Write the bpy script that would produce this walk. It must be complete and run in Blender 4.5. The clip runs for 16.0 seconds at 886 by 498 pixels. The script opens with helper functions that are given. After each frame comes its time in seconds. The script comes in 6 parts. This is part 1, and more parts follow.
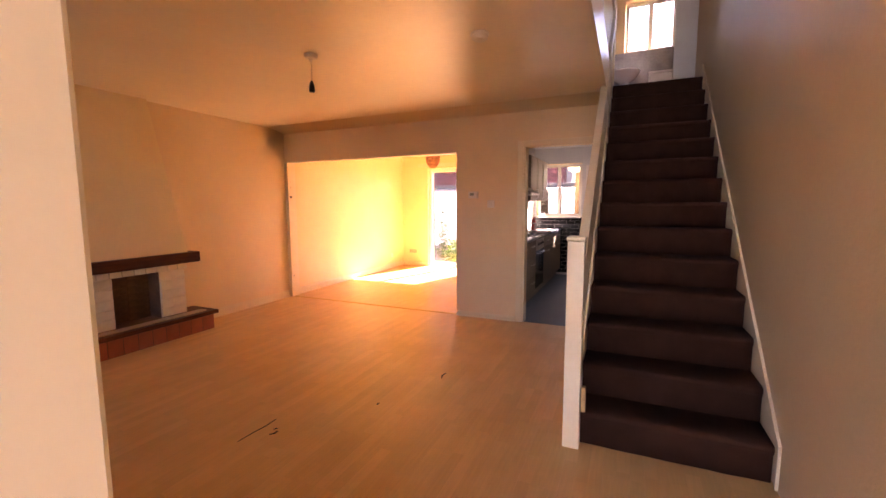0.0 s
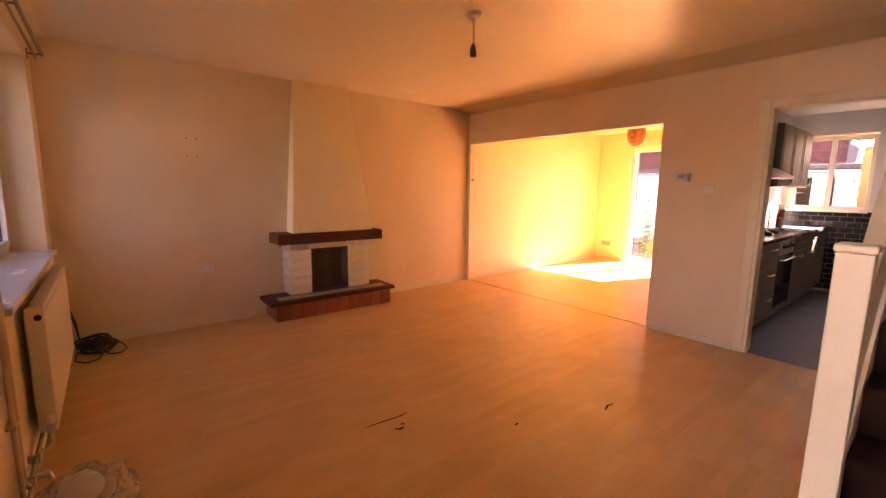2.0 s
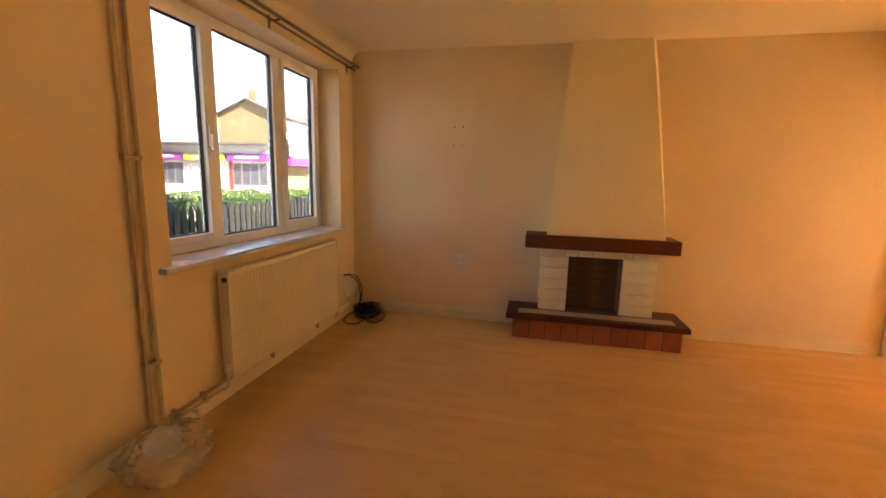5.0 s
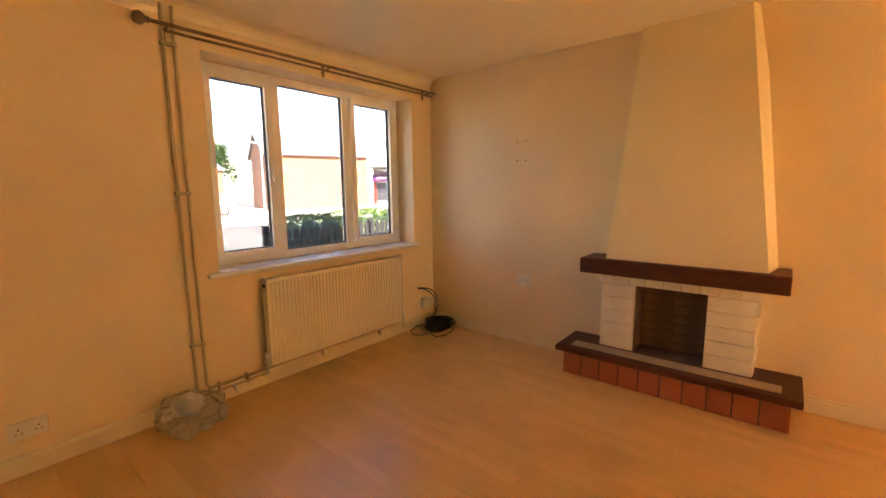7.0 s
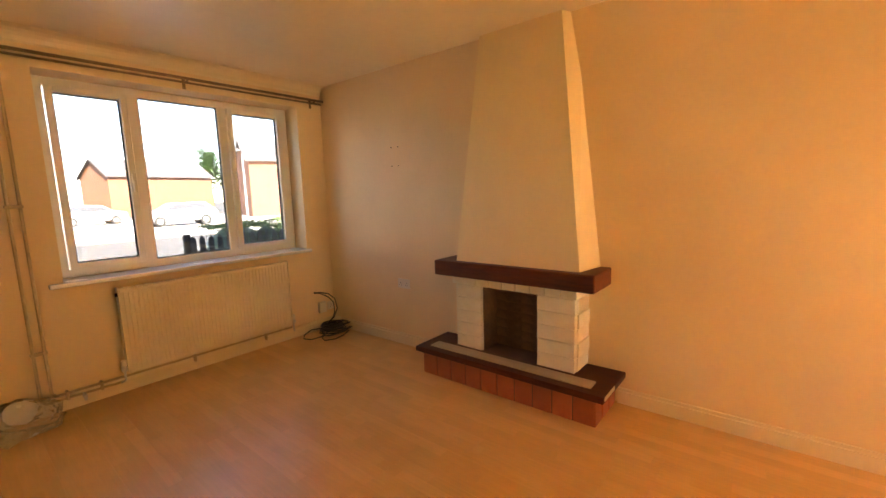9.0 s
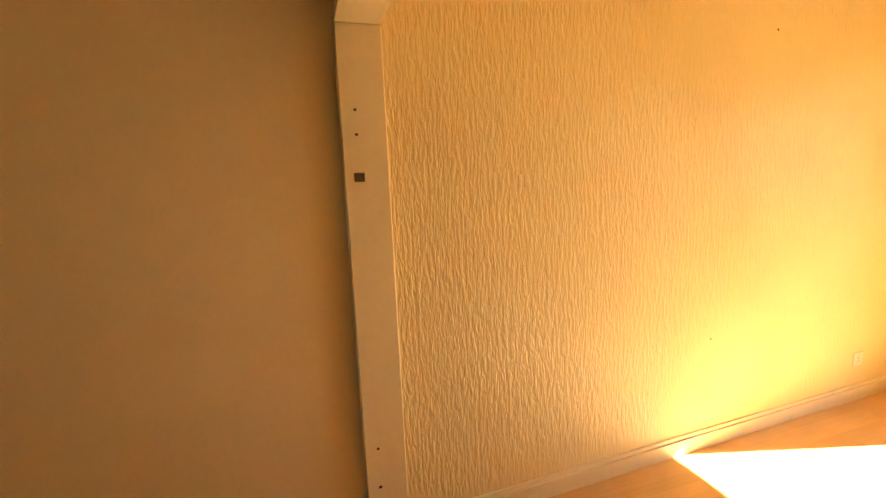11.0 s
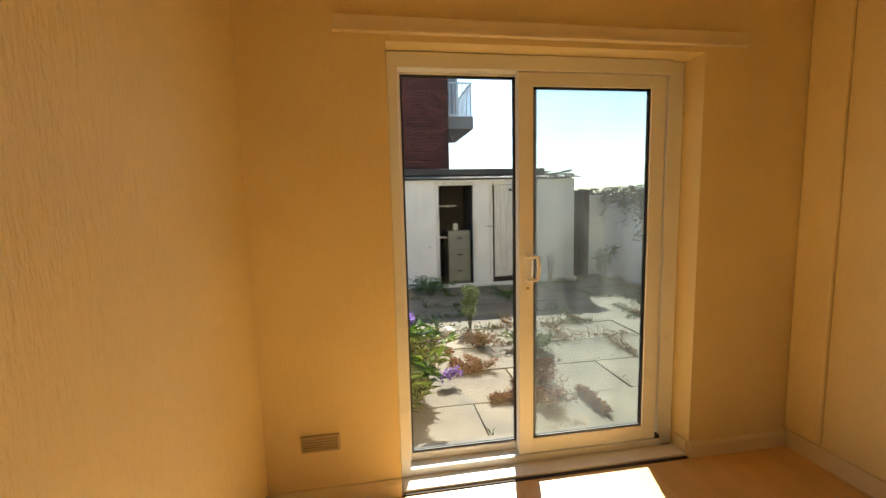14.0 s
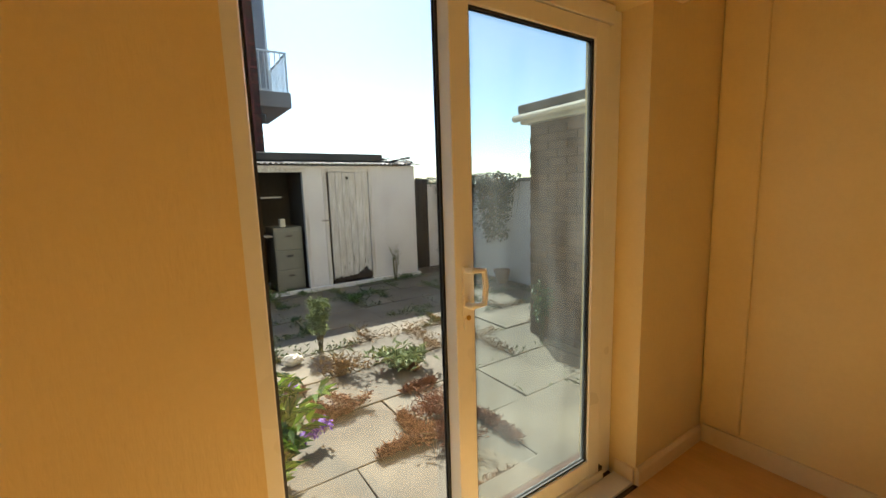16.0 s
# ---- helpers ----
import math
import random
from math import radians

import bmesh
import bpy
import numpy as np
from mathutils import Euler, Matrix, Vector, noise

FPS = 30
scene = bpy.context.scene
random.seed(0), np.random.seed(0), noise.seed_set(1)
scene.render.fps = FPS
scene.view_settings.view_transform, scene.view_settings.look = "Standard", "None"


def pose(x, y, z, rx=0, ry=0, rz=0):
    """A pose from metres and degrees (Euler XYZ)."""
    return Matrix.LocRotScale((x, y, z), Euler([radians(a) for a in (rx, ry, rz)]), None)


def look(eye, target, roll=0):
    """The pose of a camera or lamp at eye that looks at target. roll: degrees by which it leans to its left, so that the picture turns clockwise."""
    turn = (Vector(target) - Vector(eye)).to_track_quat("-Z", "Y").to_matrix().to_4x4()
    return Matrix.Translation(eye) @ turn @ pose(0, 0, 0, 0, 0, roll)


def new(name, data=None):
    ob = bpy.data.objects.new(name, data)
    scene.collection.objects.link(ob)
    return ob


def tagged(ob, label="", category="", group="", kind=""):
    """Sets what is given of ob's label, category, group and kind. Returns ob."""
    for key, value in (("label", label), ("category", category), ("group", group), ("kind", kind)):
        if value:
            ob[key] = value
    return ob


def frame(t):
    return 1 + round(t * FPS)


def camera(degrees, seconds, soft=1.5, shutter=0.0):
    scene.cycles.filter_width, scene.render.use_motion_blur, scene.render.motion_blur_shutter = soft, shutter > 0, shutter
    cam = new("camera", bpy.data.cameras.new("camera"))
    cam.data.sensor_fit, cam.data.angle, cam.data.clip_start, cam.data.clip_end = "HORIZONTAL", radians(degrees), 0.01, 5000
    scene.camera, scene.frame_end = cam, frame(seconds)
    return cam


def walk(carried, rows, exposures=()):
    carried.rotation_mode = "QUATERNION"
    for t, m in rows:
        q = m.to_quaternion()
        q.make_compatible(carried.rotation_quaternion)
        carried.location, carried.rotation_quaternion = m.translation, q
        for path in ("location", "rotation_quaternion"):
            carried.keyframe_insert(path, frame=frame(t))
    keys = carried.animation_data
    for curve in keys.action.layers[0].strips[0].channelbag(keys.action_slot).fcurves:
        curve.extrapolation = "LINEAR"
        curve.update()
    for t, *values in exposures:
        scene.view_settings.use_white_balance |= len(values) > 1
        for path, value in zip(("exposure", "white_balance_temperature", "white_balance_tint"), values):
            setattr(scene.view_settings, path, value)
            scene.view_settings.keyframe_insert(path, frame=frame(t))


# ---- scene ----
LENS = 93.9
EXPOSURES = [(0.0, 5.35, 7500, 46), (1.5, 5.5, 8300, 54), (3.5, 5.15, 8800, 36), (5.0, 5.5, 8300, 18), (8.5, 5.85, 8200, 16), (9.5, 5.4, 7800, 10), (10.0, 5.15, 7400, 4), (12.5, 2.98, 7000, -2), (13.5, 2.6, 6800, -1), (16.0, 2.28, 6600, -2)]
cam = camera(LENS, 16.0)
PATH = [  # seconds, eye, target, roll
    (0, (-0.268, 0.161, 1.365), (-1.073, 1.979, 1.151), -0.2),
    (0.5, (-0.298, 0.223, 1.341), (-1.263, 1.961, 1.117), -0.4),
    (1, (-0.303, 0.422, 1.355), (-1.495, 2.01, 1.115), 0.1),
    (1.5, (-0.289, 0.586, 1.359), (-1.682, 1.998, 1.101), 0.5),
    (2, (-0.331, 0.723, 1.34), (-1.869, 1.968, 1.053), 0.8),
    (2.5, (-0.396, 0.974, 1.333), (-2.062, 2.04, 1.035), 2.2),
    (3, (-0.448, 1.143, 1.337), (-2.291, 1.854, 1.024), 2.3),
    (3.5, (-0.493, 1.381, 1.328), (-2.447, 1.669, 1.015), 3.2),
    (4, (-0.615, 1.63, 1.313), (-2.59, 1.645, 0.996), 2.0),
    (4.5, (-0.822, 1.869, 1.308), (-2.787, 1.691, 0.982), 1.5),
    (5, (-1.04, 2.074, 1.3), (-2.966, 1.651, 0.969), 1.4),
    (5.2, (-1.113, 2.157, 1.302), (-3.01, 1.618, 0.969), 1.4),
    (7.3, (-1.712, 3.273, 1.362), (-3.196, 1.962, 1.079), -0.7),
    (7.5, (-1.801, 3.338, 1.349), (-3.266, 2.006, 1.061), -0.6),
    (8, (-1.967, 3.527, 1.347), (-3.333, 2.088, 1.087), -0.6),
    (8.5, (-2.073, 3.801, 1.353), (-3.382, 2.309, 1.103), -0.9),
    (9, (-2.213, 4.004, 1.358), (-3.742, 2.743, 1.09), -1.9),
    (9.5, (-2.404, 4.08, 1.335), (-4.211, 3.264, 1.078), -3.0),
    (10, (-2.679, 4.205, 1.356), (-4.631, 3.883, 1.061), -3.1),
    (12.3, (-4.064, 5.518, 1.498), (-5.286, 7.085, 1.274), -2.0),
    (12.5, (-4.127, 5.64, 1.493), (-5.191, 7.32, 1.275), -1.9),
    (13, (-4.236, 5.927, 1.45), (-4.864, 7.816, 1.26), -1.7),
    (13.5, (-4.292, 6.188, 1.435), (-4.435, 8.173, 1.23), -1.6),
    (14, (-4.348, 6.478, 1.439), (-4.036, 8.44, 1.216), -1.4),
    (14.5, (-4.424, 6.724, 1.432), (-3.798, 8.608, 1.19), -1.2),
    (15, (-4.473, 6.962, 1.428), (-3.644, 8.764, 1.171), -1.1),
    (15.5, (-4.447, 7.197, 1.411), (-3.471, 8.922, 1.139), -1.5),
    (16, (-4.417, 7.408, 1.425), (-3.312, 9.05, 1.137), -1.8),
]
walk(cam, [(t, look(eye, to, roll)) for t, eye, to, roll in PATH], EXPOSURES)

# ---- world and light ----
world = bpy.data.worlds.new("sky")
scene.world = world
world.use_nodes = True
_nt = world.node_tree
_sky = _nt.nodes.new("ShaderNodeTexSky")
_sky.sky_type, _sky.sun_disc = "NISHITA", False
_sky.dust_density, _sky.air_density = 0.25, 1.0
SUN_ELEV, SUN_AZ = 41.5, 17.0  # degrees; azimuth from +y towards +x
_sky.sun_elevation, _sky.sun_rotation = radians(SUN_ELEV), radians(SUN_AZ)
_nt.links.new(_sky.outputs[0], _nt.nodes["Background"].inputs[0])
_nt.nodes["Background"].inputs[1].default_value = 0.075
_sun = new("sun", bpy.data.lights.new("sun", "SUN"))
_sun.data.energy, _sun.data.angle, _sun.data.color = 3.5, radians(0.5), (1.0, 0.95, 0.87)
_sd = Vector((math.sin(radians(SUN_AZ)) * math.cos(radians(SUN_ELEV)), math.cos(radians(SUN_AZ)) * math.cos(radians(SUN_ELEV)), math.sin(radians(SUN_ELEV))))
_sun.matrix_world = look(_sd * 60, (0, 0, 0))

# ---- materials ----
def _ramp(nt, fac, stops):
    r = nt.nodes.new("ShaderNodeValToRGB")
    e = r.color_ramp.elements
    while len(e) < len(stops):
        e.new(0.5)
    for k, (p, c) in zip(e, stops):
        k.position, k.color = p, (*c, 1)
    nt.links.new(fac, r.inputs[0])
    return r.outputs[0]


def _mix(nt, fac, a, b, mode="MIX"):
    m = nt.nodes.new("ShaderNodeMix")
    m.data_type, m.blend_type = "RGBA", mode
    for k, v in ((0, fac), (6, a), (7, b)):
        if hasattr(v, "links"):
            nt.links.new(v, m.inputs[k])
        else:
            m.inputs[k].default_value = v if k == 0 else (*v, 1)
    return m.outputs[2]


def _coords(nt, stretch=(1, 1, 1)):
    tc, mp = nt.nodes.new("ShaderNodeTexCoord"), nt.nodes.new("ShaderNodeMapping")
    mp.inputs["Scale"].default_value = stretch
    nt.links.new(tc.outputs["Object"], mp.inputs[0])
    return mp.outputs[0]


def _noise(nt, vec, scale, detail=4.0, rough=0.55, warp=0.0):
    n = nt.nodes.new("ShaderNodeTexNoise")
    n.inputs["Scale"].default_value, n.inputs["Detail"].default_value, n.inputs["Roughness"].default_value = scale, detail, rough
    n.inputs["Distortion"].default_value = warp
    nt.links.new(vec, n.inputs["Vector"])
    return n.outputs["Fac"]


def _bump(nt, height, strength, dist):
    b = nt.nodes.new("ShaderNodeBump")
    b.inputs["Strength"].default_value, b.inputs["Distance"].default_value = strength, dist
    nt.links.new(height, b.inputs["Height"])
    return b.outputs[0]


def pmat(name, lo, hi, rough=0.6, scale=3.0, grain=60.0, stretch=(1, 1, 1), bump=0.15, dist=0.002, metal=0.0, bscale=None, bstretch=None, vary=0.0, gloss_var=0.1, spec=0.5, bwarp=0.0):
    """Two-scale paint, wood, stone or metal: large blotches and fine grain between two colours, with relief."""
    m = bpy.data.materials.new(name)
    m.use_nodes = True
    nt = m.node_tree
    b = nt.nodes["Principled BSDF"]
    v = _coords(nt, stretch)
    big, fine = _noise(nt, v, scale, 3), _noise(nt, v, grain, 3, 0.7)
    add = nt.nodes.new("ShaderNodeMath")
    add.operation = "MULTIPLY_ADD"
    nt.links.new(fine, add.inputs[0])
    add.inputs[1].default_value = 0.4
    nt.links.new(big, add.inputs[2])
    col = _ramp(nt, add.outputs[0], [(0.45, lo), (0.95, hi)])
    if vary:
        oi, geo = nt.nodes.new("ShaderNodeObjectInfo"), nt.nodes.new("ShaderNodeNewGeometry")
        s = nt.nodes.new("ShaderNodeMath")
        s.operation = "ADD"
        nt.links.new(oi.outputs["Random"], s.inputs[0])
        nt.links.new(geo.outputs["Random Per Island"], s.inputs[1])
        w = nt.nodes.new("ShaderNodeMath")
        w.operation = "FRACT"
        nt.links.new(s.outputs[0], w.inputs[0])
        h = nt.nodes.new("ShaderNodeHueSaturation")
        r = nt.nodes.new("ShaderNodeMapRange")
        nt.links.new(w.outputs[0], r.inputs[0])
        r.inputs[3].default_value, r.inputs[4].default_value = 1 - vary, 1 + vary
        nt.links.new(r.outputs[0], h.inputs["Value"])
        nt.links.new(col, h.inputs["Color"])
        col = h.outputs[0]
    nt.links.new(col, b.inputs["Base Color"])
    rr = nt.nodes.new("ShaderNodeMapRange")
    nt.links.new(big, rr.inputs[0])
    rr.inputs[3].default_value, rr.inputs[4].default_value = max(rough - gloss_var, 0.02), min(rough + gloss_var, 1)
    nt.links.new(rr.outputs[0], b.inputs["Roughness"])
    b.inputs["Metallic"].default_value = metal
    b.inputs["Specular IOR Level"].default_value = spec
    if bump:
        vb = v if bstretch is None else _coords(nt, bstretch)
        h = fine if bscale is None else _noise(nt, vb, bscale, 4, 0.6, bwarp)
        nt.links.new(_bump(nt, h, bump, dist), b.inputs["Normal"])
    return m


def laminate(name, tint=1.0):
    """Three-strip beech laminate: short strips along y with their own shade and fine grain."""
    m = bpy.data.materials.new(name)
    m.use_nodes = True
    nt = m.node_tree
    b = nt.nodes["Principled BSDF"]
    tc = nt.nodes.new("ShaderNodeTexCoord")
    oi = nt.nodes.new("ShaderNodeObjectInfo")
    off = nt.nodes.new("ShaderNodeVectorMath")
    off.operation = "MULTIPLY_ADD"
    comb = nt.nodes.new("ShaderNodeCombineXYZ")
    nt.links.new(oi.outputs["Random"], comb.inputs[1])
    nt.links.new(comb.outputs[0], off.inputs[0])
    off.inputs[1].default_value = (7, 7, 7)
    nt.links.new(tc.outputs["Object"], off.inputs[2])
    rot = nt.nodes.new("ShaderNodeMapping")
    rot.inputs["Rotation"].default_value = (0, 0, radians(90))
    nt.links.new(off.outputs[0], rot.inputs[0])
    br = nt.nodes.new("ShaderNodeTexBrick")
    br.inputs["Color1"].default_value, br.inputs["Color2"].default_value = (0.0, 0.0, 0.0, 1), (1, 1, 1, 1)
    br.inputs["Mortar"].default_value = (0.4, 0.4, 0.4, 1)
    br.inputs["Scale"].default_value, br.inputs["Mortar Size"].default_value = 1.0, 0.0
    br.inputs["Brick Width"].default_value, br.inputs["Row Height"].default_value = 0.42, 0.0633
    br.offset, br.offset_frequency = 0.37, 2
    nt.links.new(rot.outputs[0], br.inputs["Vector"])
    mp = nt.nodes.new("ShaderNodeMapping")
    mp.inputs["Scale"].default_value = (60, 4, 10)
    nt.links.new(off.outputs[0], mp.inputs[0])
    grain = _noise(nt, mp.outputs[0], 1.2, 2, 0.5)
    place = nt.nodes.new("ShaderNodeNewGeometry").outputs["Position"]
    wide = _noise(nt, place, 2.1, 3)
    base = _ramp(nt, br.outputs["Color"], [(0.0, (0.675 * tint, 0.412 * tint, 0.164 * tint)), (0.5, (0.712 * tint, 0.438 * tint, 0.178 * tint)), (1.0, (0.75 * tint, 0.464 * tint, 0.191 * tint))])
    g = _ramp(nt, grain, [(0.3, (0.95, 0.94, 0.93)), (0.7, (1.02, 1.02, 1.02))])
    col = _mix(nt, 1.0, base, g, "MULTIPLY")
    w = _ramp(nt, wide, [(0.34, (0.925, 0.905, 0.875)), (0.62, (1.02, 1.02, 1.02))])
    col = _mix(nt, 1.0, col, w, "MULTIPLY")
    nt.links.new(col, b.inputs["Base Color"])
    smudge = _noise(nt, place, 2.6, 2, 0.5)
    rr = nt.nodes.new("ShaderNodeMapRange")
    nt.links.new(smudge, rr.inputs[0])
    rr.inputs[1].default_value, rr.inputs[2].default_value = 0.3, 0.7
    rr.inputs[3].default_value, rr.inputs[4].default_value = 0.30, 0.37
    nt.links.new(rr.outputs[0], b.inputs["Roughness"])
    nt.links.new(_bump(nt, grain, 0.06, 0.001), b.inputs["Normal"])
    return m


def glass(name, tint=(0.96, 0.98, 0.97), dust=0.0):
    m = bpy.data.materials.new(name)
    m.use_nodes = True
    nt = m.node_tree
    nt.nodes.remove(nt.nodes["Principled BSDF"])
    out = nt.nodes["Material Output"]
    tr, gl, lw, pw, sc, mx = (nt.nodes.new("ShaderNode" + k) for k in ("BsdfTransparent", "BsdfGlossy", "LayerWeight", "Math", "Math", "MixShader"))
    tr.inputs[0].default_value = (*tint, 1)
    gl.inputs["Roughness"].default_value = 0.0
    lw.inputs[0].default_value = 0.5
    pw.operation, sc.operation = "POWER", "MULTIPLY_ADD"
    pw.inputs[1].default_value, sc.inputs[1].default_value, sc.inputs[2].default_value = 5.0, 0.7, 0.03
    nt.links.new(lw.outputs["Facing"], pw.inputs[0])
    nt.links.new(pw.outputs[0], sc.inputs[0])
    nt.links.new(sc.outputs[0], mx.inputs[0])
    last = tr.outputs[0]
    if dust:
        df, m2 = nt.nodes.new("ShaderNodeBsdfTranslucent"), nt.nodes.new("ShaderNodeMixShader")
        df.inputs[0].default_value = (0.75, 0.75, 0.72, 1)
        d = _ramp(nt, _noise(nt, _coords(nt, (2.5, 1, 0.7)), 2.0, 5), [(0.35, (dust * 0.3,) * 3), (0.75, (dust * 1.6,) * 3)])
        nt.links.new(d, m2.inputs[0])
        nt.links.new(tr.outputs[0], m2.inputs[1])
        nt.links.new(df.outputs[0], m2.inputs[2])
        last = m2.outputs[0]
    nt.links.new(last, mx.inputs[1])
    nt.links.new(gl.outputs[0], mx.inputs[2])
    nt.links.new(mx.outputs[0], out.inputs[0])
    return m


WALL_A, WALL_B = (0.75, 0.585, 0.300), (0.83, 0.662, 0.355)
M_WALL = pmat("cream_paint", (0.765, 0.578, 0.335), (0.84, 0.650, 0.395), 0.55, 1.6, 40, bump=0.25, dist=0.003, bscale=55)
M_HOOD = pmat("magnolia_paint", (0.80, 0.638, 0.352), (0.875, 0.715, 0.415), 0.5, 1.6, 40, bump=0.2, dist=0.003, bscale=30)
M_PAPER = pmat("ridged_wallpaper", WALL_A, WALL_B, 0.5, 1.6, 40, bump=1.0, dist=0.008, bscale=8.0, bstretch=(8.5, 8.5, 2.0), bwarp=0.25)
M_PAPER2 = pmat("painted_wallpaper", WALL_A, WALL_B, 0.5, 1.6, 40, bump=0.35, dist=0.005, bscale=8.0, bstretch=(8.5, 8.5, 2.0), bwarp=0.25)
M_STAIRWALL = pmat("stippled_paint", (0.765, 0.578, 0.335), (0.84, 0.650, 0.395), 0.42, 1.6, 40, bump=0.7, dist=0.004, bscale=38)
M_CEIL = pmat("ceiling_paint", (0.77, 0.63, 0.42), (0.85, 0.72, 0.51), 0.34, 1.3, 18, bump=0.45, dist=0.006, bscale=5)
M_TRIM = pmat("gloss_trim", (0.75, 0.61, 0.39), (0.83, 0.70, 0.48), 0.35, 2.5, 30, bump=0.1, dist=0.001)
M_UPVC = pmat("white_upvc", (0.80, 0.77, 0.70), (0.86, 0.84, 0.78), 0.3, 2, 40, bump=0.0)
M_SILL = pmat("sill_tile", (0.72, 0.70, 0.68), (0.8, 0.78, 0.75), 0.25, 4, 60, bump=0.05)
M_LAM = laminate("beech_laminate")
M_CARPET = pmat("brown_carpet", (0.030, 0.012, 0.007), (0.066, 0.028, 0.016), 0.95, 4, 500, bump=1.0, dist=0.004, bscale=420, spec=0.1)
M_MANTEL = pmat("dark_stained_wood", (0.066, 0.016, 0.006), (0.14, 0.038, 0.013), 0.5, 6, 30, stretch=(8, 1, 8), bump=0.3, dist=0.002, spec=0.25)
M_TERRA = pmat("terracotta_tile", (0.34, 0.085, 0.036), (0.48, 0.14, 0.062), 0.5, 5, 60, bump=0.2, vary=0.15)
M_GROUT = pmat("dark_grout", (0.10, 0.05, 0.035), (0.16, 0.09, 0.06), 0.9, 8, 90, bump=0.3)
M_BRICKW = pmat("white_painted_brick", (0.74, 0.64, 0.45), (0.84, 0.75, 0.57), 0.55, 9, 60, bump=0.7, dist=0.004, bscale=45, vary=0.05)
M_HTILE = pmat("beige_hearth_tile", (0.40, 0.28, 0.17), (0.52, 0.38, 0.24), 0.4, 6, 60, bump=0.1)
M_SOOT = pmat("sooty_brick", (0.10, 0.050, 0.024), (0.25, 0.13, 0.062), 0.9, 5, 40, bump=0.5, dist=0.004)
M_RAD = pmat("radiator_enamel", (0.74, 0.63, 0.44), (0.82, 0.71, 0.52), 0.35, 2, 30, bump=0.0)
M_PIPE = pmat("painted_pipe", (0.42, 0.31, 0.18), (0.60, 0.45, 0.27), 0.4, 8, 60, bump=0.2)
M_CHROME = pmat("brushed_metal", (0.55, 0.52, 0.48), (0.7, 0.68, 0.65), 0.3, 5, 60, bump=0.0, metal=1.0)
M_BRONZE = pmat("bronze_pole", (0.20, 0.13, 0.08), (0.35, 0.24, 0.15), 0.35, 8, 60, bump=0.0, metal=0.7)
M_BLACK = pmat("black_plastic", (0.012, 0.012, 0.013), (0.03, 0.03, 0.03), 0.4, 6, 60, bump=0.0)
M_PLAST = pmat("white_plastic", (0.72, 0.64, 0.52), (0.80, 0.73, 0.62), 0.35, 5, 60, bump=0.0)
M_VENT = pmat("grey_vent", (0.40, 0.30, 0.18), (0.50, 0.39, 0.25), 0.5, 5, 60, bump=0.0)
M_BRASS = pmat("brass_strip", (0.50, 0.30, 0.06), (0.68, 0.43, 0.10), 0.35, 8, 90, bump=0.1, metal=0.4)
M_MARK = pmat("scuff", (0.03, 0.018, 0.01), (0.08, 0.05, 0.03), 0.8, 10, 90, bump=0.0)
M_GASKET = pmat("rubber_gasket", (0.015, 0.014, 0.013), (0.03, 0.03, 0.03), 0.6, 5, 60, bump=0.0)
# tint far darker than real glass, to dim the bright street outside
M_GLASSF = glass("dimmed_front_glass", (0.44, 0.45, 0.465))
M_GLASS = glass("window_glass", (0.80, 0.80, 0.82))
M_GLASSD = glass("dusty_glass", (0.60, 0.635, 0.65), 0.026)
M_PAVE = pmat("concrete_slab", (0.115, 0.094, 0.068), (0.245, 0.210, 0.160), 0.88, 2.4, 45, bump=0.35, dist=0.003, vary=0.16)
M_SOIL = pmat("dry_soil", (0.08, 0.055, 0.035), (0.17, 0.12, 0.08), 0.95, 3, 60, bump=0.8, dist=0.01)
M_GROUND = pmat("asphalt", (0.05, 0.05, 0.05), (0.09, 0.088, 0.086), 0.9, 0.3, 30, bump=0.3)
M_FOOT = pmat("light_paving", (0.32, 0.30, 0.27), (0.42, 0.40, 0.36), 0.85, 0.5, 20, bump=0.2)
M_LAWN = pmat("lawn_grass", (0.035, 0.07, 0.012), (0.08, 0.13, 0.028), 0.9, 0.6, 30, bump=0.8, dist=0.03)
M_LIME = pmat("whitewashed_render", (0.66, 0.64, 0.64), (0.80, 0.78, 0.78), 0.85, 3, 40, bump=0.6, dist=0.006, bscale=16)
M_OLDPAINT = pmat("flaking_white_paint", (0.44, 0.40, 0.36), (0.80, 0.78, 0.75), 0.7, 5, 30, stretch=(6, 6, 0.6), bump=0.6, dist=0.004)
M_ROT_GAP = pmat("rotten_wood_and_gap_shade", (0.02, 0.014, 0.010), (0.06, 0.04, 0.03), 0.95, 9, 50, bump=0.6)
M_TIN = pmat("weathered_corrugated_sheet", (0.22, 0.20, 0.19), (0.42, 0.39, 0.36), 0.7, 4, 30, bump=0.3)
M_FELT = pmat("roofing_felt", (0.03, 0.032, 0.035), (0.075, 0.075, 0.075), 0.9, 3, 60, bump=0.4)
M_SHEDIN = pmat("dark_inner_wall", (0.05, 0.045, 0.04), (0.12, 0.11, 0.10), 0.9, 3, 40, bump=0.4)
M_CABI = pmat("grey_steel_cabinet", (0.20, 0.20, 0.17), (0.27, 0.265, 0.23), 0.45, 3, 50, bump=0.0)
M_REDBRICK = pmat("dark_red_brick", (0.065, 0.017, 0.017), (0.13, 0.038, 0.034), 0.85, 2, 40, bump=0.4, vary=0.5)
M_MORTAR = pmat("dark_mortar", (0.022, 0.014, 0.013), (0.045, 0.03, 0.027), 0.95, 4, 50, bump=0.3)
M_BRICK = pmat("brown_brick", (0.12, 0.075, 0.048), (0.22, 0.142, 0.09), 0.85, 3, 40, bump=0.4, vary=0.25)
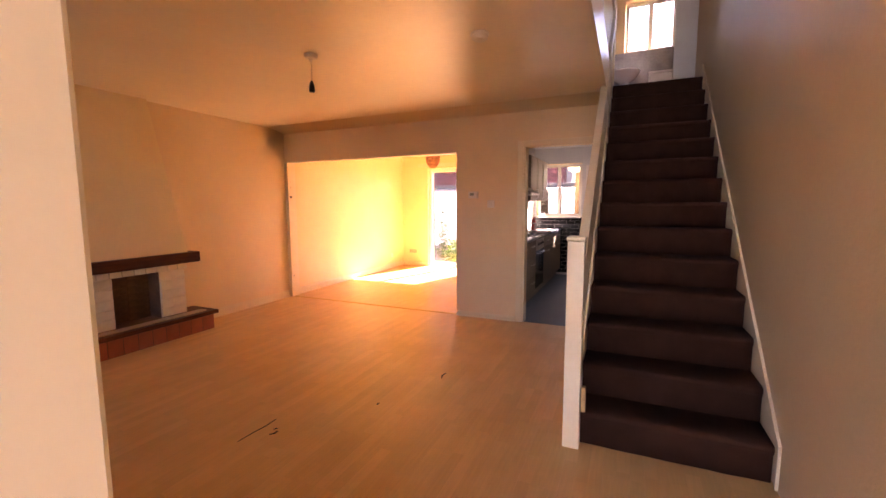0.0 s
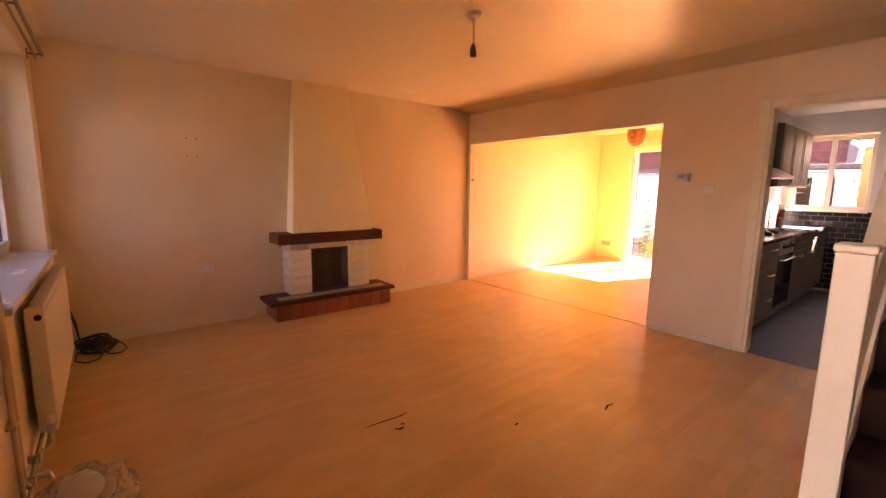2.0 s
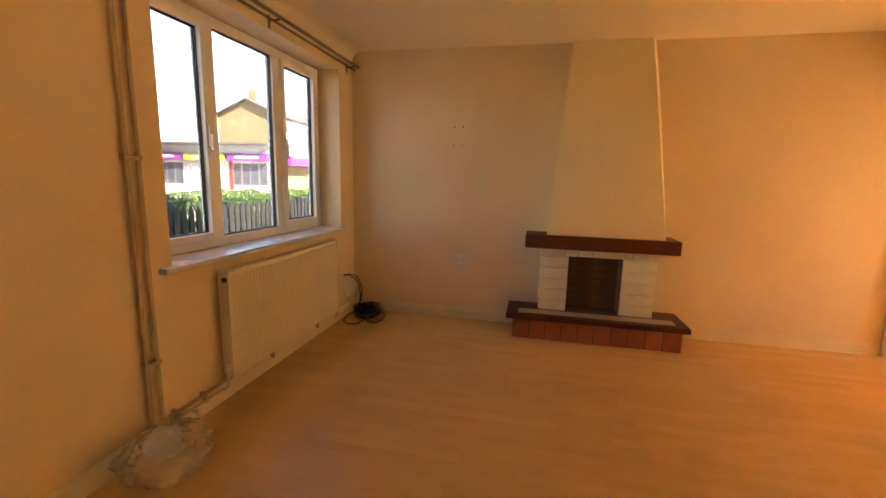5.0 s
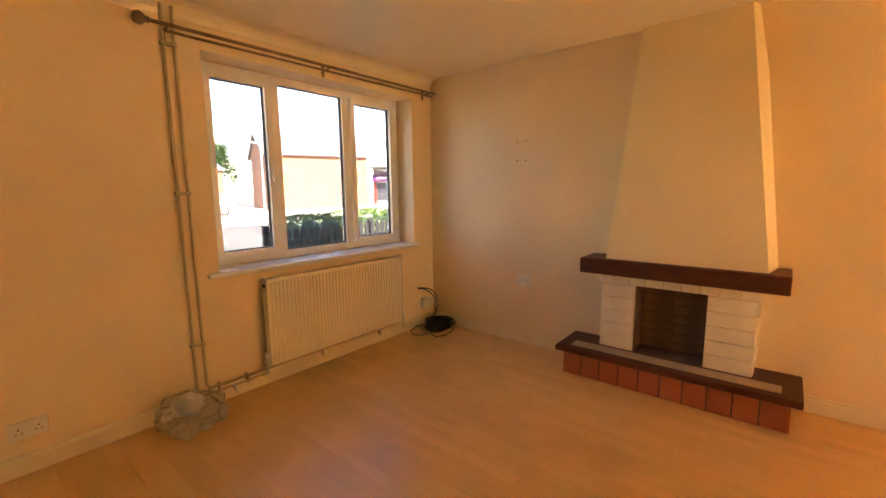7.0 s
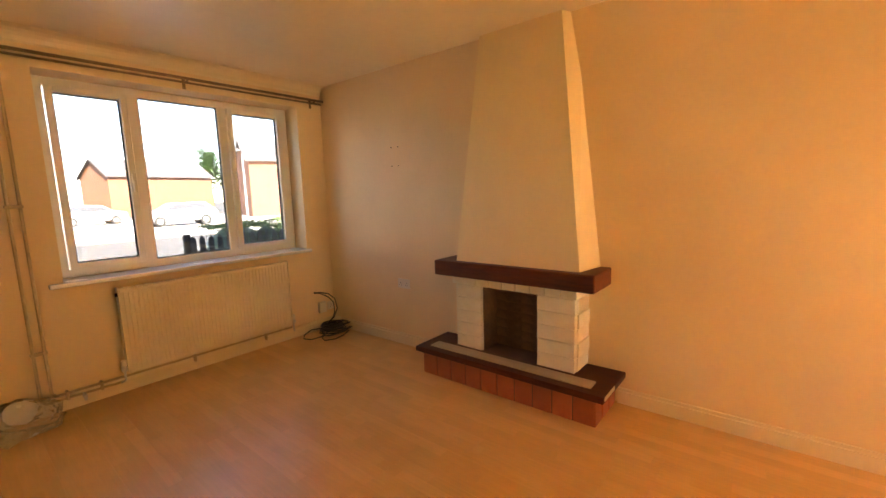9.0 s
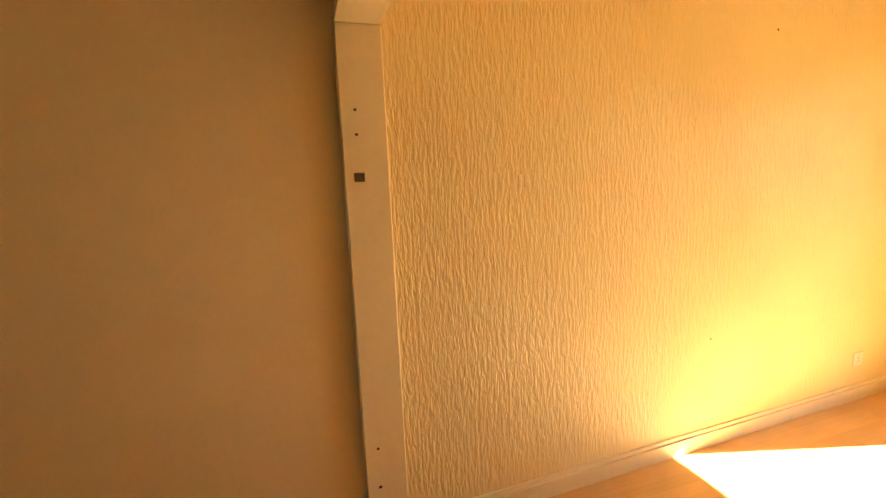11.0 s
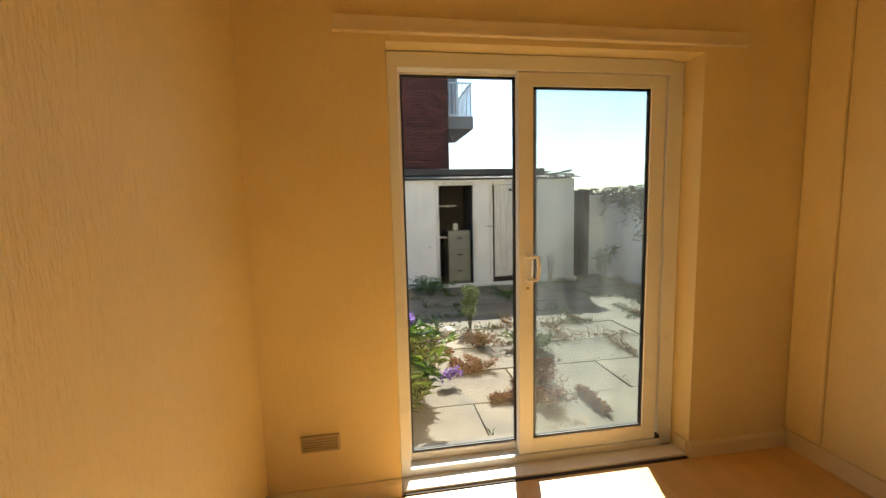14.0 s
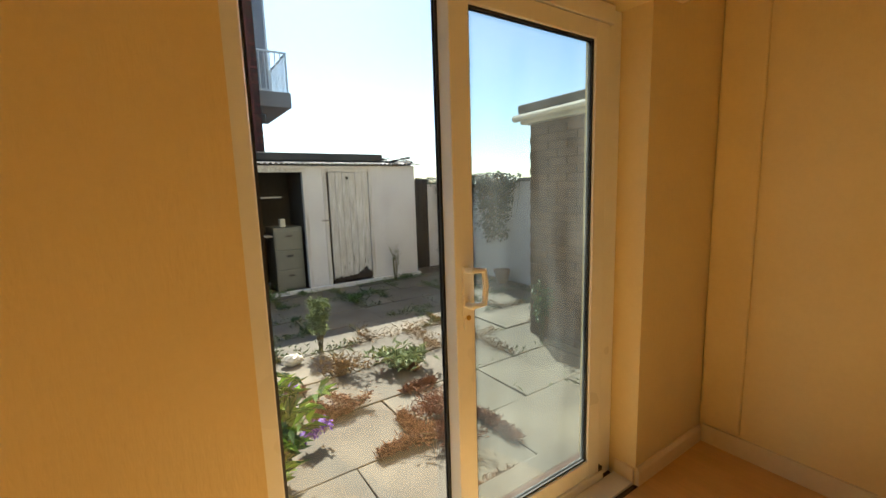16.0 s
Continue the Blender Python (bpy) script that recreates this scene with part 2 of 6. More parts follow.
M_CONC = pmat("balcony_concrete", (0.16, 0.16, 0.17), (0.26, 0.26, 0.27), 0.85, 2, 40, bump=0.3)
M_RAILW = pmat("pale_railing", (0.50, 0.58, 0.64), (0.62, 0.70, 0.76), 0.4, 3, 40, bump=0.0)
M_LEAF = pmat("leaf", (0.030, 0.075, 0.014), (0.105, 0.185, 0.040), 0.5, 6, 40, bump=0.0, vary=0.35)
M_LEAFL = pmat("lime_leaf", (0.13, 0.25, 0.02), (0.28, 0.43, 0.05), 0.5, 6, 40, bump=0.0, vary=0.3)
M_LEAFG = pmat("grey_green_leaf", (0.17, 0.21, 0.09), (0.32, 0.37, 0.19), 0.6, 6, 40, bump=0.0, vary=0.3)
M_IVY = pmat("ivy_leaf_and_hedge_shade", (0.015, 0.035, 0.012), (0.055, 0.085, 0.03), 0.45, 6, 40, bump=0.0, vary=0.4)
M_SEDUM = pmat("dry_red_weed", (0.17, 0.080, 0.048), (0.44, 0.25, 0.16), 0.8, 9, 40, bump=0.0, vary=0.55)
M_STRAW = pmat("dry_brown_weed", (0.18, 0.105, 0.045), (0.42, 0.28, 0.13), 0.8, 9, 40, bump=0.0, vary=0.55)
M_PURPLE = pmat("purple_flower", (0.16, 0.07, 0.40), (0.32, 0.16, 0.60), 0.6, 20, 90, bump=0.0, vary=0.2)
M_STEM = pmat("plant_stem", (0.07, 0.06, 0.025), (0.13, 0.11, 0.05), 0.7, 8, 60, bump=0.0)


# ---- building helpers ----
def part(name, bm, material, parent=None, label="", smooth=False):
    """Link a bmesh as one mesh object, under parent if given."""
    me = bpy.data.meshes.new(name)
    bm.to_mesh(me)
    bm.free()
    if smooth:
        me.polygons.foreach_set("use_smooth", [True] * len(me.polygons))
    ob = new(name, me)
    me.materials.append(material)
    if parent is not None:
        ob.parent = parent
    if label:
        ob["label"] = label
    return ob


def thing(name, label, category, group=""):
    """An Empty that holds the parts of one thing."""
    return tagged(new(name), label, category, group)


def add_box(bm, x0, x1, y0, y1, z0, z1, bevel=0.0, m=None):
    mm = Matrix.Translation(((x0 + x1) / 2, (y0 + y1) / 2, (z0 + z1) / 2)) @ Matrix.Diagonal((abs(x1 - x0), abs(y1 - y0), abs(z1 - z0), 1))
    made = bmesh.ops.create_cube(bm, size=1.0, matrix=(m @ mm) if m else mm)
    if bevel:
        edges = list({e for v in made["verts"] for e in v.link_edges})
        bmesh.ops.bevel(bm, geom=edges, offset=bevel, segments=2, affect="EDGES", profile=0.5)
    return bm


def box(x0, x1, y0, y1, z0, z1, bevel=0.0):
    return add_box(bmesh.new(), x0, x1, y0, y1, z0, z1, bevel)


def add_prism(bm, outline, a, b, axis="x"):
    """Sweep a closed outline of 2D points from a to b along an axis."""
    put = {"x": lambda s, p: (s, p[0], p[1]), "y": lambda s, p: (p[0], s, p[1]), "z": lambda s, p: (p[0], p[1], s)}[axis]
    va, vb = [bm.verts.new(put(a, p)) for p in outline], [bm.verts.new(put(b, p)) for p in outline]
    n = len(outline)
    for i in range(n):
        bm.faces.new((va[i], va[(i + 1) % n], vb[(i + 1) % n], vb[i]))
    bm.faces.new(va[::-1])
    bm.faces.new(vb)
    bmesh.ops.recalc_face_normals(bm, faces=bm.faces[:])
    return bm


def prism(outline, a, b, axis="x"):
    return add_prism(bmesh.new(), outline, a, b, axis)


def add_tube(bm, pts, r, seg=8, close=False):
    """A round tube along points; r may be one radius or one for each point."""
    pts = [Vector(p) for p in pts]
    rs = r if isinstance(r, (list, tuple)) else [r] * len(pts)
    rings = []
    up = Vector((0.12, 0.31, 0.94))
    for i, p in enumerate(pts):
        d = (pts[(i + 1) % len(pts)] - pts[i - 1]) if close else (pts[min(i + 1, len(pts) - 1)] - pts[max(i - 1, 0)])
        d.normalize()
        u = d.cross(up)
        if u.length < 0.05:
            u = d.cross(Vector((1, 0, 0)))
        u.normalize()
        w = d.cross(u)
        rings.append([bm.verts.new(p + rs[i] * (math.cos(k * 2 * math.pi / seg) * u + math.sin(k * 2 * math.pi / seg) * w)) for k in range(seg)])
    for i in range(len(rings) - (0 if close else 1)):
        a, b = rings[i], rings[(i + 1) % len(rings)]
        for k in range(seg):
            bm.faces.new((a[k], a[(k + 1) % seg], b[(k + 1) % seg], b[k]))
    if not close:
        bm.faces.new(rings[0][::-1])
        bm.faces.new(rings[-1])
    return bm


def tube(pts, r, seg=8, close=False):
    return add_tube(bmesh.new(), pts, r, seg, close)


def lathe(profile, seg=20, at=(0, 0, 0), axis="z"):
    """Turn a profile of (radius, height) about an axis through at."""
    bm = bmesh.new()
    rings = []
    for r, h in profile:
        ring = []
        for k in range(seg):
            c, s = r * math.cos(2 * math.pi * k / seg), r * math.sin(2 * math.pi * k / seg)
            p = {"z": (c, s, h), "y": (c, h, s), "x": (h, c, s)}[axis]
            ring.append(bm.verts.new(Vector(at) + Vector(p)))
        rings.append(ring)
    for a, b in zip(rings, rings[1:]):
        for k in range(seg):
            bm.faces.new((a[k], a[(k + 1) % seg], b[(k + 1) % seg], b[k]))
    bm.faces.new(rings[0][::-1])
    bm.faces.new(rings[-1])
    bmesh.ops.recalc_face_normals(bm, faces=bm.faces[:])
    return bm


def leaves(spots, length, width, rng, droop=0.4, bend=0.25):
    """Many small pointed leaves at spots (place, outward way), all in one bmesh."""
    verts, faces = [], []
    for p, way in spots:
        d = Vector(way).normalized()
        d = (d + Vector((rng.uniform(-0.6, 0.6), rng.uniform(-0.6, 0.6), rng.uniform(-droop, 0.5)))).normalized()
        s = d.cross(Vector((0, 0, 1)))
        if s.length < 0.01:
            s = Vector((1, 0, 0))
        s.normalize()
        n = s.cross(d)
        k = length * rng.uniform(0.6, 1.25)
        w = width * rng.uniform(0.7, 1.2) / 2
        p = Vector(p)
        i = len(verts)
        verts += [p, p + d * k * 0.45 + s * w + n * k * bend * 0.2, p + d * k * 0.45 - s * w + n * k * bend * 0.2, p + d * k - n * k * bend]
        faces += [(i, i + 1, i + 3), (i, i + 3, i + 2)]
    me = bpy.data.meshes.new("tmp")
    me.from_pydata([tuple(v) for v in verts], [], faces)
    bm = bmesh.new()
    bm.from_mesh(me)
    bpy.data.meshes.remove(me)
    return bm


def pieces(name, mesh, material, places, parent):
    """Objects of their own on one shared mesh, at places (matrices), under parent."""
    if material and not mesh.materials:
        mesh.materials.append(material)
    made = []
    for m in places:
        ob = new(name, mesh)
        ob.parent = parent
        ob.matrix_local = m
        made.append(ob)
    return made


def mesh_of(name, bm):
    me = bpy.data.meshes.new(name)
    bm.to_mesh(me)
    bm.free()
    return me

# ---- plan ----
XR = 0.445                  # wall beside the stairs
YF, YO = 0.355, 0.055       # front wall, inner and outer face
YP, YQ = 4.83, 4.96         # partition between lounge and rear rooms
YB, YC = 8.40, 8.72         # rear wall
XK, XK2 = -2.06, -1.96      # wall between rear room and kitchen
XS = -0.50                  # open side of the stairs
ZC, ZU, ZT = 2.43, 2.744, 5.1
OPEN = (-4.83, -2.155, 0.0, 1.985)
KDOOR = (-1.345, -0.58, 0.0, 2.0)
WIN = (-4.51, -2.69, 0.85, 2.215)
FDOOR = (-0.74, 0.36, 0.0, 2.1)
PAT = (-4.278, -2.69, 0.0, 2.152)
KWIN = (-1.90, -1.06, 1.12, 2.13)
SWIN = (-0.44, 0.36, 2.95, 4.45)  # unseen window added over the front door to light the stair wall
BWIN = (-0.42, 0.38, 3.99, 4.85)


def west(y):
    """The party wall runs a little out of square."""
    return -4.78 - 0.0155 * (y - 0.355)


def slab(name, *a, material=None, bevel=0.0):
    return tagged(part(name, box(*a, bevel), material or M_WALL), kind="structure")


def wall_y(name, x0, x1, y0, y1, z0, z1, holes, material=None):
    """A wall along x with rectangular holes (x0, x1, z0, z1), all in one mesh."""
    bm = bmesh.new()
    xs = sorted({x0, x1, *[h[0] for h in holes], *[h[1] for h in holes]})
    zs = sorted({z0, z1, *[h[2] for h in holes], *[h[3] for h in holes]})

    def solid(i, k):
        if not (0 <= i < len(xs) - 1 and 0 <= k < len(zs) - 1):
            return False
        cx, cz = (xs[i] + xs[i + 1]) / 2, (zs[k] + zs[k + 1]) / 2
        return not any(h[0] < cx < h[1] and h[2] < cz < h[3] for h in holes)

    cache = {}

    def v(x, y, z):
        if (x, y, z) not in cache:
            cache[x, y, z] = bm.verts.new((x, y, z))
        return cache[x, y, z]

    for i in range(len(xs) - 1):
        for k in range(len(zs) - 1):
            if not solid(i, k):
                continue
            a, b, c, d = xs[i], xs[i + 1], zs[k], zs[k + 1]
            bm.faces.new((v(a, y0, c), v(b, y0, c), v(b, y0, d), v(a, y0, d)))
            bm.faces.new((v(a, y1, c), v(a, y1, d), v(b, y1, d), v(b, y1, c)))
            if not solid(i - 1, k):
                bm.faces.new((v(a, y0, c), v(a, y0, d), v(a, y1, d), v(a, y1, c)))
            if not solid(i + 1, k):
                bm.faces.new((v(b, y0, c), v(b, y1, c), v(b, y1, d), v(b, y0, d)))
            if not solid(i, k - 1):
                bm.faces.new((v(a, y0, c), v(a, y1, c), v(b, y1, c), v(b, y0, c)))
            if not solid(i, k + 1):
                bm.faces.new((v(a, y0, d), v(b, y0, d), v(b, y1, d), v(a, y1, d)))
    bmesh.ops.recalc_face_normals(bm, faces=bm.faces[:])
    return tagged(part(name, bm, material or M_WALL), kind="structure")


# floors
floor = slab("floor", -5.0, XR, YO, YP + 0.03, -0.1, -0.010, material=M_GROUT)
floor_rear = slab("floor_rear", -5.0, XK, YP + 0.034, YC, -0.1, -0.010, material=M_GROUT)
M_KFLOOR = pmat("grey_vinyl", (0.10, 0.125, 0.125), (0.16, 0.19, 0.19), 0.4, 3, 60, bump=0.05)
slab("floor_kitchen", XK + 0.004, XR, YP + 0.034, YC, -0.1, 0.0, material=M_KFLOOR)
# walls
tagged(part("wall_west_lounge", prism([(west(YO), YO), (west(YP + 0.06), YP + 0.06), (-5.15, YP + 0.06), (-5.15, YO)], -0.1, ZC, "z"), M_WALL), kind="structure")
tagged(part("wall_west_rear", prism([(west(YP + 0.06), YP + 0.06), (west(YC), YC), (-5.15, YC), (-5.15, YP + 0.06)], -0.1, ZC, "z"), M_PAPER), kind="structure")
slab("wall_east", XR, XR + 0.25, YO, YC, -0.1, ZT, material=M_STAIRWALL)
wall_y("wall_front", -5.0, XR, YO, YF, -0.1, ZT, [WIN, (FDOOR[0], FDOOR[1], -0.1, FDOOR[3]), SWIN])
wall_y("wall_partition", -5.0, XS, YP, YQ, -0.012, ZC, [(OPEN[0], OPEN[1], -0.012, OPEN[3]), (KDOOR[0], KDOOR[1], -0.012, KDOOR[3])])
wall_y("wall_rear", -5.0, XR, YB, YC, -0.1, ZT, [(PAT[0], PAT[1], -0.1, PAT[3]), KWIN, BWIN], M_PAPER2)
slab("wall_kitchen", XK, XK2, YQ, YB, -0.012, ZC, material=M_PAPER2)
slab("boxing", XK - 0.022, XK + 0.004, 8.205, YB - 0.002, 0.105, ZC - 0.002, bevel=0.012, material=M_PAPER2)
# ceilings
slab("ceiling", -5.0, XS, YO + 0.005, YC - 0.005, ZC, ZC + 0.12, material=M_CEIL)
slab("ceiling_kitchen", XS + 0.002, XR - 0.002, 5.72, YC - 0.004, ZC, ZC + 0.12, material=M_CEIL)
slab("ceiling_upper", -2.2, XR + 0.2, YO, YC, ZT, ZT + 0.15, material=M_CEIL)
# upper floor, seen up the stairs
M_UPPER = pmat("pale_upstairs_paint", (0.70, 0.66, 0.60), (0.80, 0.77, 0.71), 0.6, 1.6, 40, bump=0.2, bscale=45)
slab("landing", -2.0, XR - 0.002, 5.60, YC - 0.005, ZU - 0.12, ZU, material=M_CARPET)
slab("landing_side", -2.0, XS, 3.9, 5.598, ZU - 0.12, ZU, material=M_CARPET)
slab("well_lining", XS - 0.02, XS - 0.001, YF + 0.002, 3.88, ZC + 0.125, ZT, material=M_UPPER)
slab("well_fascia", XS + 0.001, XS + 0.018, YF + 0.002, 5.15, ZC - 0.012, ZU + 0.02, material=M_TRIM)
slab("wall_landing_west", -2.12, -2.0, 3.9, YC - 0.005, ZC + 0.125, ZT, material=M_UPPER)
slab("wall_landing_front", -2.0, XS - 0.021, 3.8, 3.9, ZC + 0.125, ZT, material=M_UPPER)
wall_y("wall_bathroom", -2.0, XR - 0.002, 6.35, 6.45, ZU + 0.002, ZT - 0.002, [(-0.62, 0.20, ZU + 0.002, ZU + 2.02)], M_UPPER)
M_BATHTILE = pmat("grey_stone_tile", (0.22, 0.22, 0.23), (0.42, 0.42, 0.43), 0.35, 4, 30, bump=0.1)
slab("bathroom_tiling", -2.0, XR - 0.003, YB - 0.02, YB - 0.001, ZU, 3.985, material=M_BATHTILE)
# under-stairs closing wall
slab("wall_under_stairs", XS - 0.035, XS - 0.002, 4.965, 5.55, -0.012, ZC, material=M_WALL)

# baseboards
def base_x(name, x0, x1, y, out, h=0.105):
    o = [(0, 0), (out * 0.018, 0), (out * 0.018, h - 0.02), (out * 0.008, h), (0, h)]
    return tagged(part(name, prism([(y + a, b) for a, b in o], x0, x1, "x"), M_TRIM), kind="structure")


base_x("baseboard_front", west(0.4) + 0.01, FDOOR[0] - 0.1, YF, 1, 0.10)
base_x("baseboard_rear_left", west(8.4) + 0.02, PAT[0] - 0.002, YB, -1, 0.09)
base_x("baseboard_rear_right", PAT[1] + 0.002, XK - 0.02, YB, -1, 0.09)
base_x("baseboard_partition", OPEN[1] + 0.01, KDOOR[0] - 0.075, YP, -1, 0.06)


def base_west(name, y0, y1, h=0.10):
    bm = bmesh.new()
    for a, b in ((0.018, (0, h - 0.02)), (0.009, (h - 0.02, h))):
        add_prism(bm, [(west(y0) - 0.01, y0), (west(y1) - 0.01, y1), (west(y1) + a, y1), (west(y0) + a, y0)], b[0], b[1], "z")
    return tagged(part(name, bm, M_TRIM), kind="structure")


base_west("baseboard_west_front", YF + 0.02, 1.94)
base_west("baseboard_west_middle", 3.26, YP - 0.02)
base_west("baseboard_west_rear", YQ + 0.03, YB - 0.02)
slab("baseboard_kitchen_wall", XK - 0.02, XK - 0.0005, YQ + 0.3, YB - 0.02, 0, 0.10, material=M_TRIM)
slab("baseboard_reveal", PAT[1] - 0.016, PAT[1] - 0.0005, YB + 0.004, 8.50, 0.012, 0.085, material=M_TRIM)
# lining of the wide opening
slab("trim_opening_side", west(4.9), west(4.9) + 0.055, YP - 0.012, YQ + 0.012, 0.0, OPEN[3] - 0.012, material=M_TRIM, bevel=0.004)
slab("trim_opening_head", west(4.9) + 0.002, OPEN[1] - 0.004, YP - 0.010, YQ + 0.010, OPEN[3] - 0.011, OPEN[3] + 0.004, material=M_TRIM, bevel=0.003)
slab("threshold", west(4.9) + 0.06, OPEN[1] - 0.01, YP + 0.012, YP + 0.052, -0.008, 0.006, material=M_BRASS, bevel=0.003)
for _z, _h in ((1.478, 0.030), (0.311, 0.010), (1.62, 0.008), (1.70, 0.008), (0.47, 0.008)):
    _m = part("latch_mark", box(west(4.9) + 0.0555, west(4.9) + 0.058, 4.867 - _h * 0.6, 4.867 + _h * 0.6, _z - _h / 2, _z + _h / 2), M_MARK)
    tagged(_m, "dark latch mark on the painted door lining", "latch mark", "marks on the door lining")
# kitchen door lining and architrave
slab("trim_kitchen_left", KDOOR[0] - 0.065, KDOOR[0] + 0.004, YP - 0.016, YP - 0.001, 0, KDOOR[3] + 0.065, material=M_TRIM, bevel=0.005)
slab("trim_kitchen_head", KDOOR[0] + 0.005, KDOOR[1] + 0.06, YP - 0.016, YP - 0.001, KDOOR[3] - 0.004, KDOOR[3] + 0.065, material=M_TRIM, bevel=0.005)
slab("trim_kitchen_jamb", KDOOR[0] + 0.001, KDOOR[0] + 0.026, YP, YQ + 0.002, 0, KDOOR[3] - 0.004, material=M_TRIM)
slab("trim_kitchen_jamb_right", KDOOR[1] - 0.026, KDOOR[1] - 0.001, YP, YQ + 0.002, 0, KDOOR[3] - 0.004, material=M_TRIM)
# front door frame post and rebate
slab("trim_front_door_post", -0.735, -0.535, 0.09, 0.262, 0, 2.09, material=M_TRIM, bevel=0.004)
slab("trim_front_door_stop", -0.534, -0.512, 0.19, 0.279, 0, 2.09, material=M_TRIM, bevel=0.004)
# unseen porch added behind the door opening to shade it; outer-wall hole admits daylight
slab("unseen_porch_floor", FDOOR[0] - 0.1, XR - 0.002, -1.2, YO - 0.003, -0.19, -0.008, material=M_KFLOOR)
slab("unseen_porch_wall_west", FDOOR[0] - 0.2, FDOOR[0] - 0.08, -1.2, YO - 0.003, -0.199, 2.3)
slab("unseen_porch_wall_east", XR - 0.06, XR + 0.06, -1.2, YO - 0.003, -0.007, 2.3)
wall_y("unseen_porch_wall_front", FDOOR[0] - 0.2, XR + 0.06, -1.32, -1.202, -0.199, 2.3, [(-0.50, 0.37, -0.1, 2.05)])
slab("unseen_porch_ceiling", FDOOR[0] - 0.2, XR + 0.06, -1.32, YO - 0.003, 2.302, 2.42, material=M_CEIL)
# coving over the front window, with a smooth hollow
_cv = [(YF, ZC), (YF, ZC - 0.085)] + [(YF + 0.008 + 0.075 * (1 - math.cos(a)), ZC - 0.08 + 0.072 * math.sin(a)) for a in [radians(q) for q in (5, 25, 45, 65, 85)]] + [(YF + 0.095, ZC)]
tagged(part("coving", prism(_cv, west(0.4) + 0.002, FDOOR[0] - 0.2, "x"), M_TRIM), kind="structure")
# curtain batten above the patio door
slab("trim_patio_batten", -4.50, -2.47, YB - 0.028, YB - 0.001, 2.178, 2.245, material=M_TRIM, bevel=0.004)
slab("trim_patio_batten_lip", -4.50, -2.47, YB - 0.036, YB - 0.029, 2.178, 2.190, material=M_TRIM)
# patio threshold inside
slab("patio_sill", PAT[0] + 0.002, PAT[1] - 0.002, YB + 0.004, 8.505, -0.01, 0.018, material=M_SILL, bevel=0.003)

# the ceiling rolls down softly to the partition
_rc = [(4.43 + 0.40 * k / 12, ZC + 0.001 - 0.05 * (k / 12) ** 2.2) for k in range(13)] + [(YP + 0.002, ZC - 0.049), (YP + 0.002, ZC + 0.004), (4.43, ZC + 0.004)]
tagged(part("ceiling_roll", prism(_rc, -4.99, XS - 0.002, "x"), M_WALL, smooth=True), kind="structure")

# chimney breast: tapering hood on the fireplace
_bm = bmesh.new()
_f = [_bm.verts.new(p) for p in ((-4.575, 2.180, 0.866), (-4.575, 3.095, 0.866), (-4.755, 2.898, ZC), (-4.755, 2.300, ZC))]
_k = [_bm.verts.new(p) for p in ((-4.90, 2.195, 0.866), (-4.90, 3.145, 0.866), (-4.90, 2.965, ZC), (-4.90, 2.310, ZC))]
_bm.faces.new(_f)
for i in range(4):
    _bm.faces.new((_f[i], _k[i], _k[(i + 1) % 4], _f[(i + 1) % 4]))
bmesh.ops.recalc_face_normals(_bm, faces=_bm.faces[:])
tagged(part("chimney_breast", _bm, M_HOOD), kind="structure")

# ---- window with three lights in the front wall ----
def casement(parent, name, x0, x1, z0, z1, y0, y1, wd):
    """A rectangular frame of four bars with a bevel."""
    bm = bmesh.new()
    add_box(bm, x0, x0 + wd, y0, y1, z0, z1, 0.004)
    add_box(bm, x1 - wd, x1, y0, y1, z0, z1, 0.004)
    add_box(bm, x0 + wd - 0.002, x1 - wd + 0.002, y0 + 0.001, y1 - 0.001, z0, z0 + wd, 0.004)
    add_box(bm, x0 + wd - 0.002, x1 - wd + 0.002, y0 + 0.001, y1 - 0.001, z1 - wd, z1, 0.004)
    return part(name, bm, M_UPVC, parent)


def pane(parent, x0, x1, z0, z1, y, material=None):
    ob = part("pane", box(x0, x1, y - 0.003, y + 0.003, z0, z1), material or M_GLASS, parent)
    ob.visible_shadow = False
    bm = bmesh.new()
    for a, b, c, d in ((x0, x0 + 0.010, z0, z1), (x1 - 0.010, x1, z0, z1), (x0 + 0.010, x1 - 0.010, z0, z0 + 0.010), (x0 + 0.010, x1 - 0.010, z1 - 0.010, z1)):
        for s in (-1, 1):
            add_box(bm, a, b, y + s * 0.004, y + s * 0.010, c, d)
    part("gasket", bm, M_GASKET, parent)
    return ob


win = tagged(new("window_1"), "white plastic three-light window over a tiled sill", "window", kind="structure")
bm = bmesh.new()
fx0, fx1, fz0, fz1 = WIN[0] + 0.012, WIN[1] - 0.012, WIN[2] + 0.012, WIN[3] - 0.012
add_box(bm, fx0 - 0.010, fx0 + 0.055, 0.09, 0.155, fz0 - 0.010, fz1 + 0.010, 0.004)
add_box(bm, fx1 - 0.055, fx1 + 0.010, 0.09, 0.155, fz0 - 0.010, fz1 + 0.010, 0.004)
for a, b in ((fz0 - 0.010, fz0 + 0.05), (fz1 - 0.05, fz1 + 0.010)):
    add_box(bm, fx0 + 0.053, fx1 - 0.053, 0.091, 0.154, a, b, 0.004)
for x in (-3.255, -3.90):
    add_box(bm, x - 0.035, x + 0.035, 0.091, 0.154, fz0 + 0.048, fz1 - 0.048, 0.004)
part("window_frame", bm, M_UPVC, win)
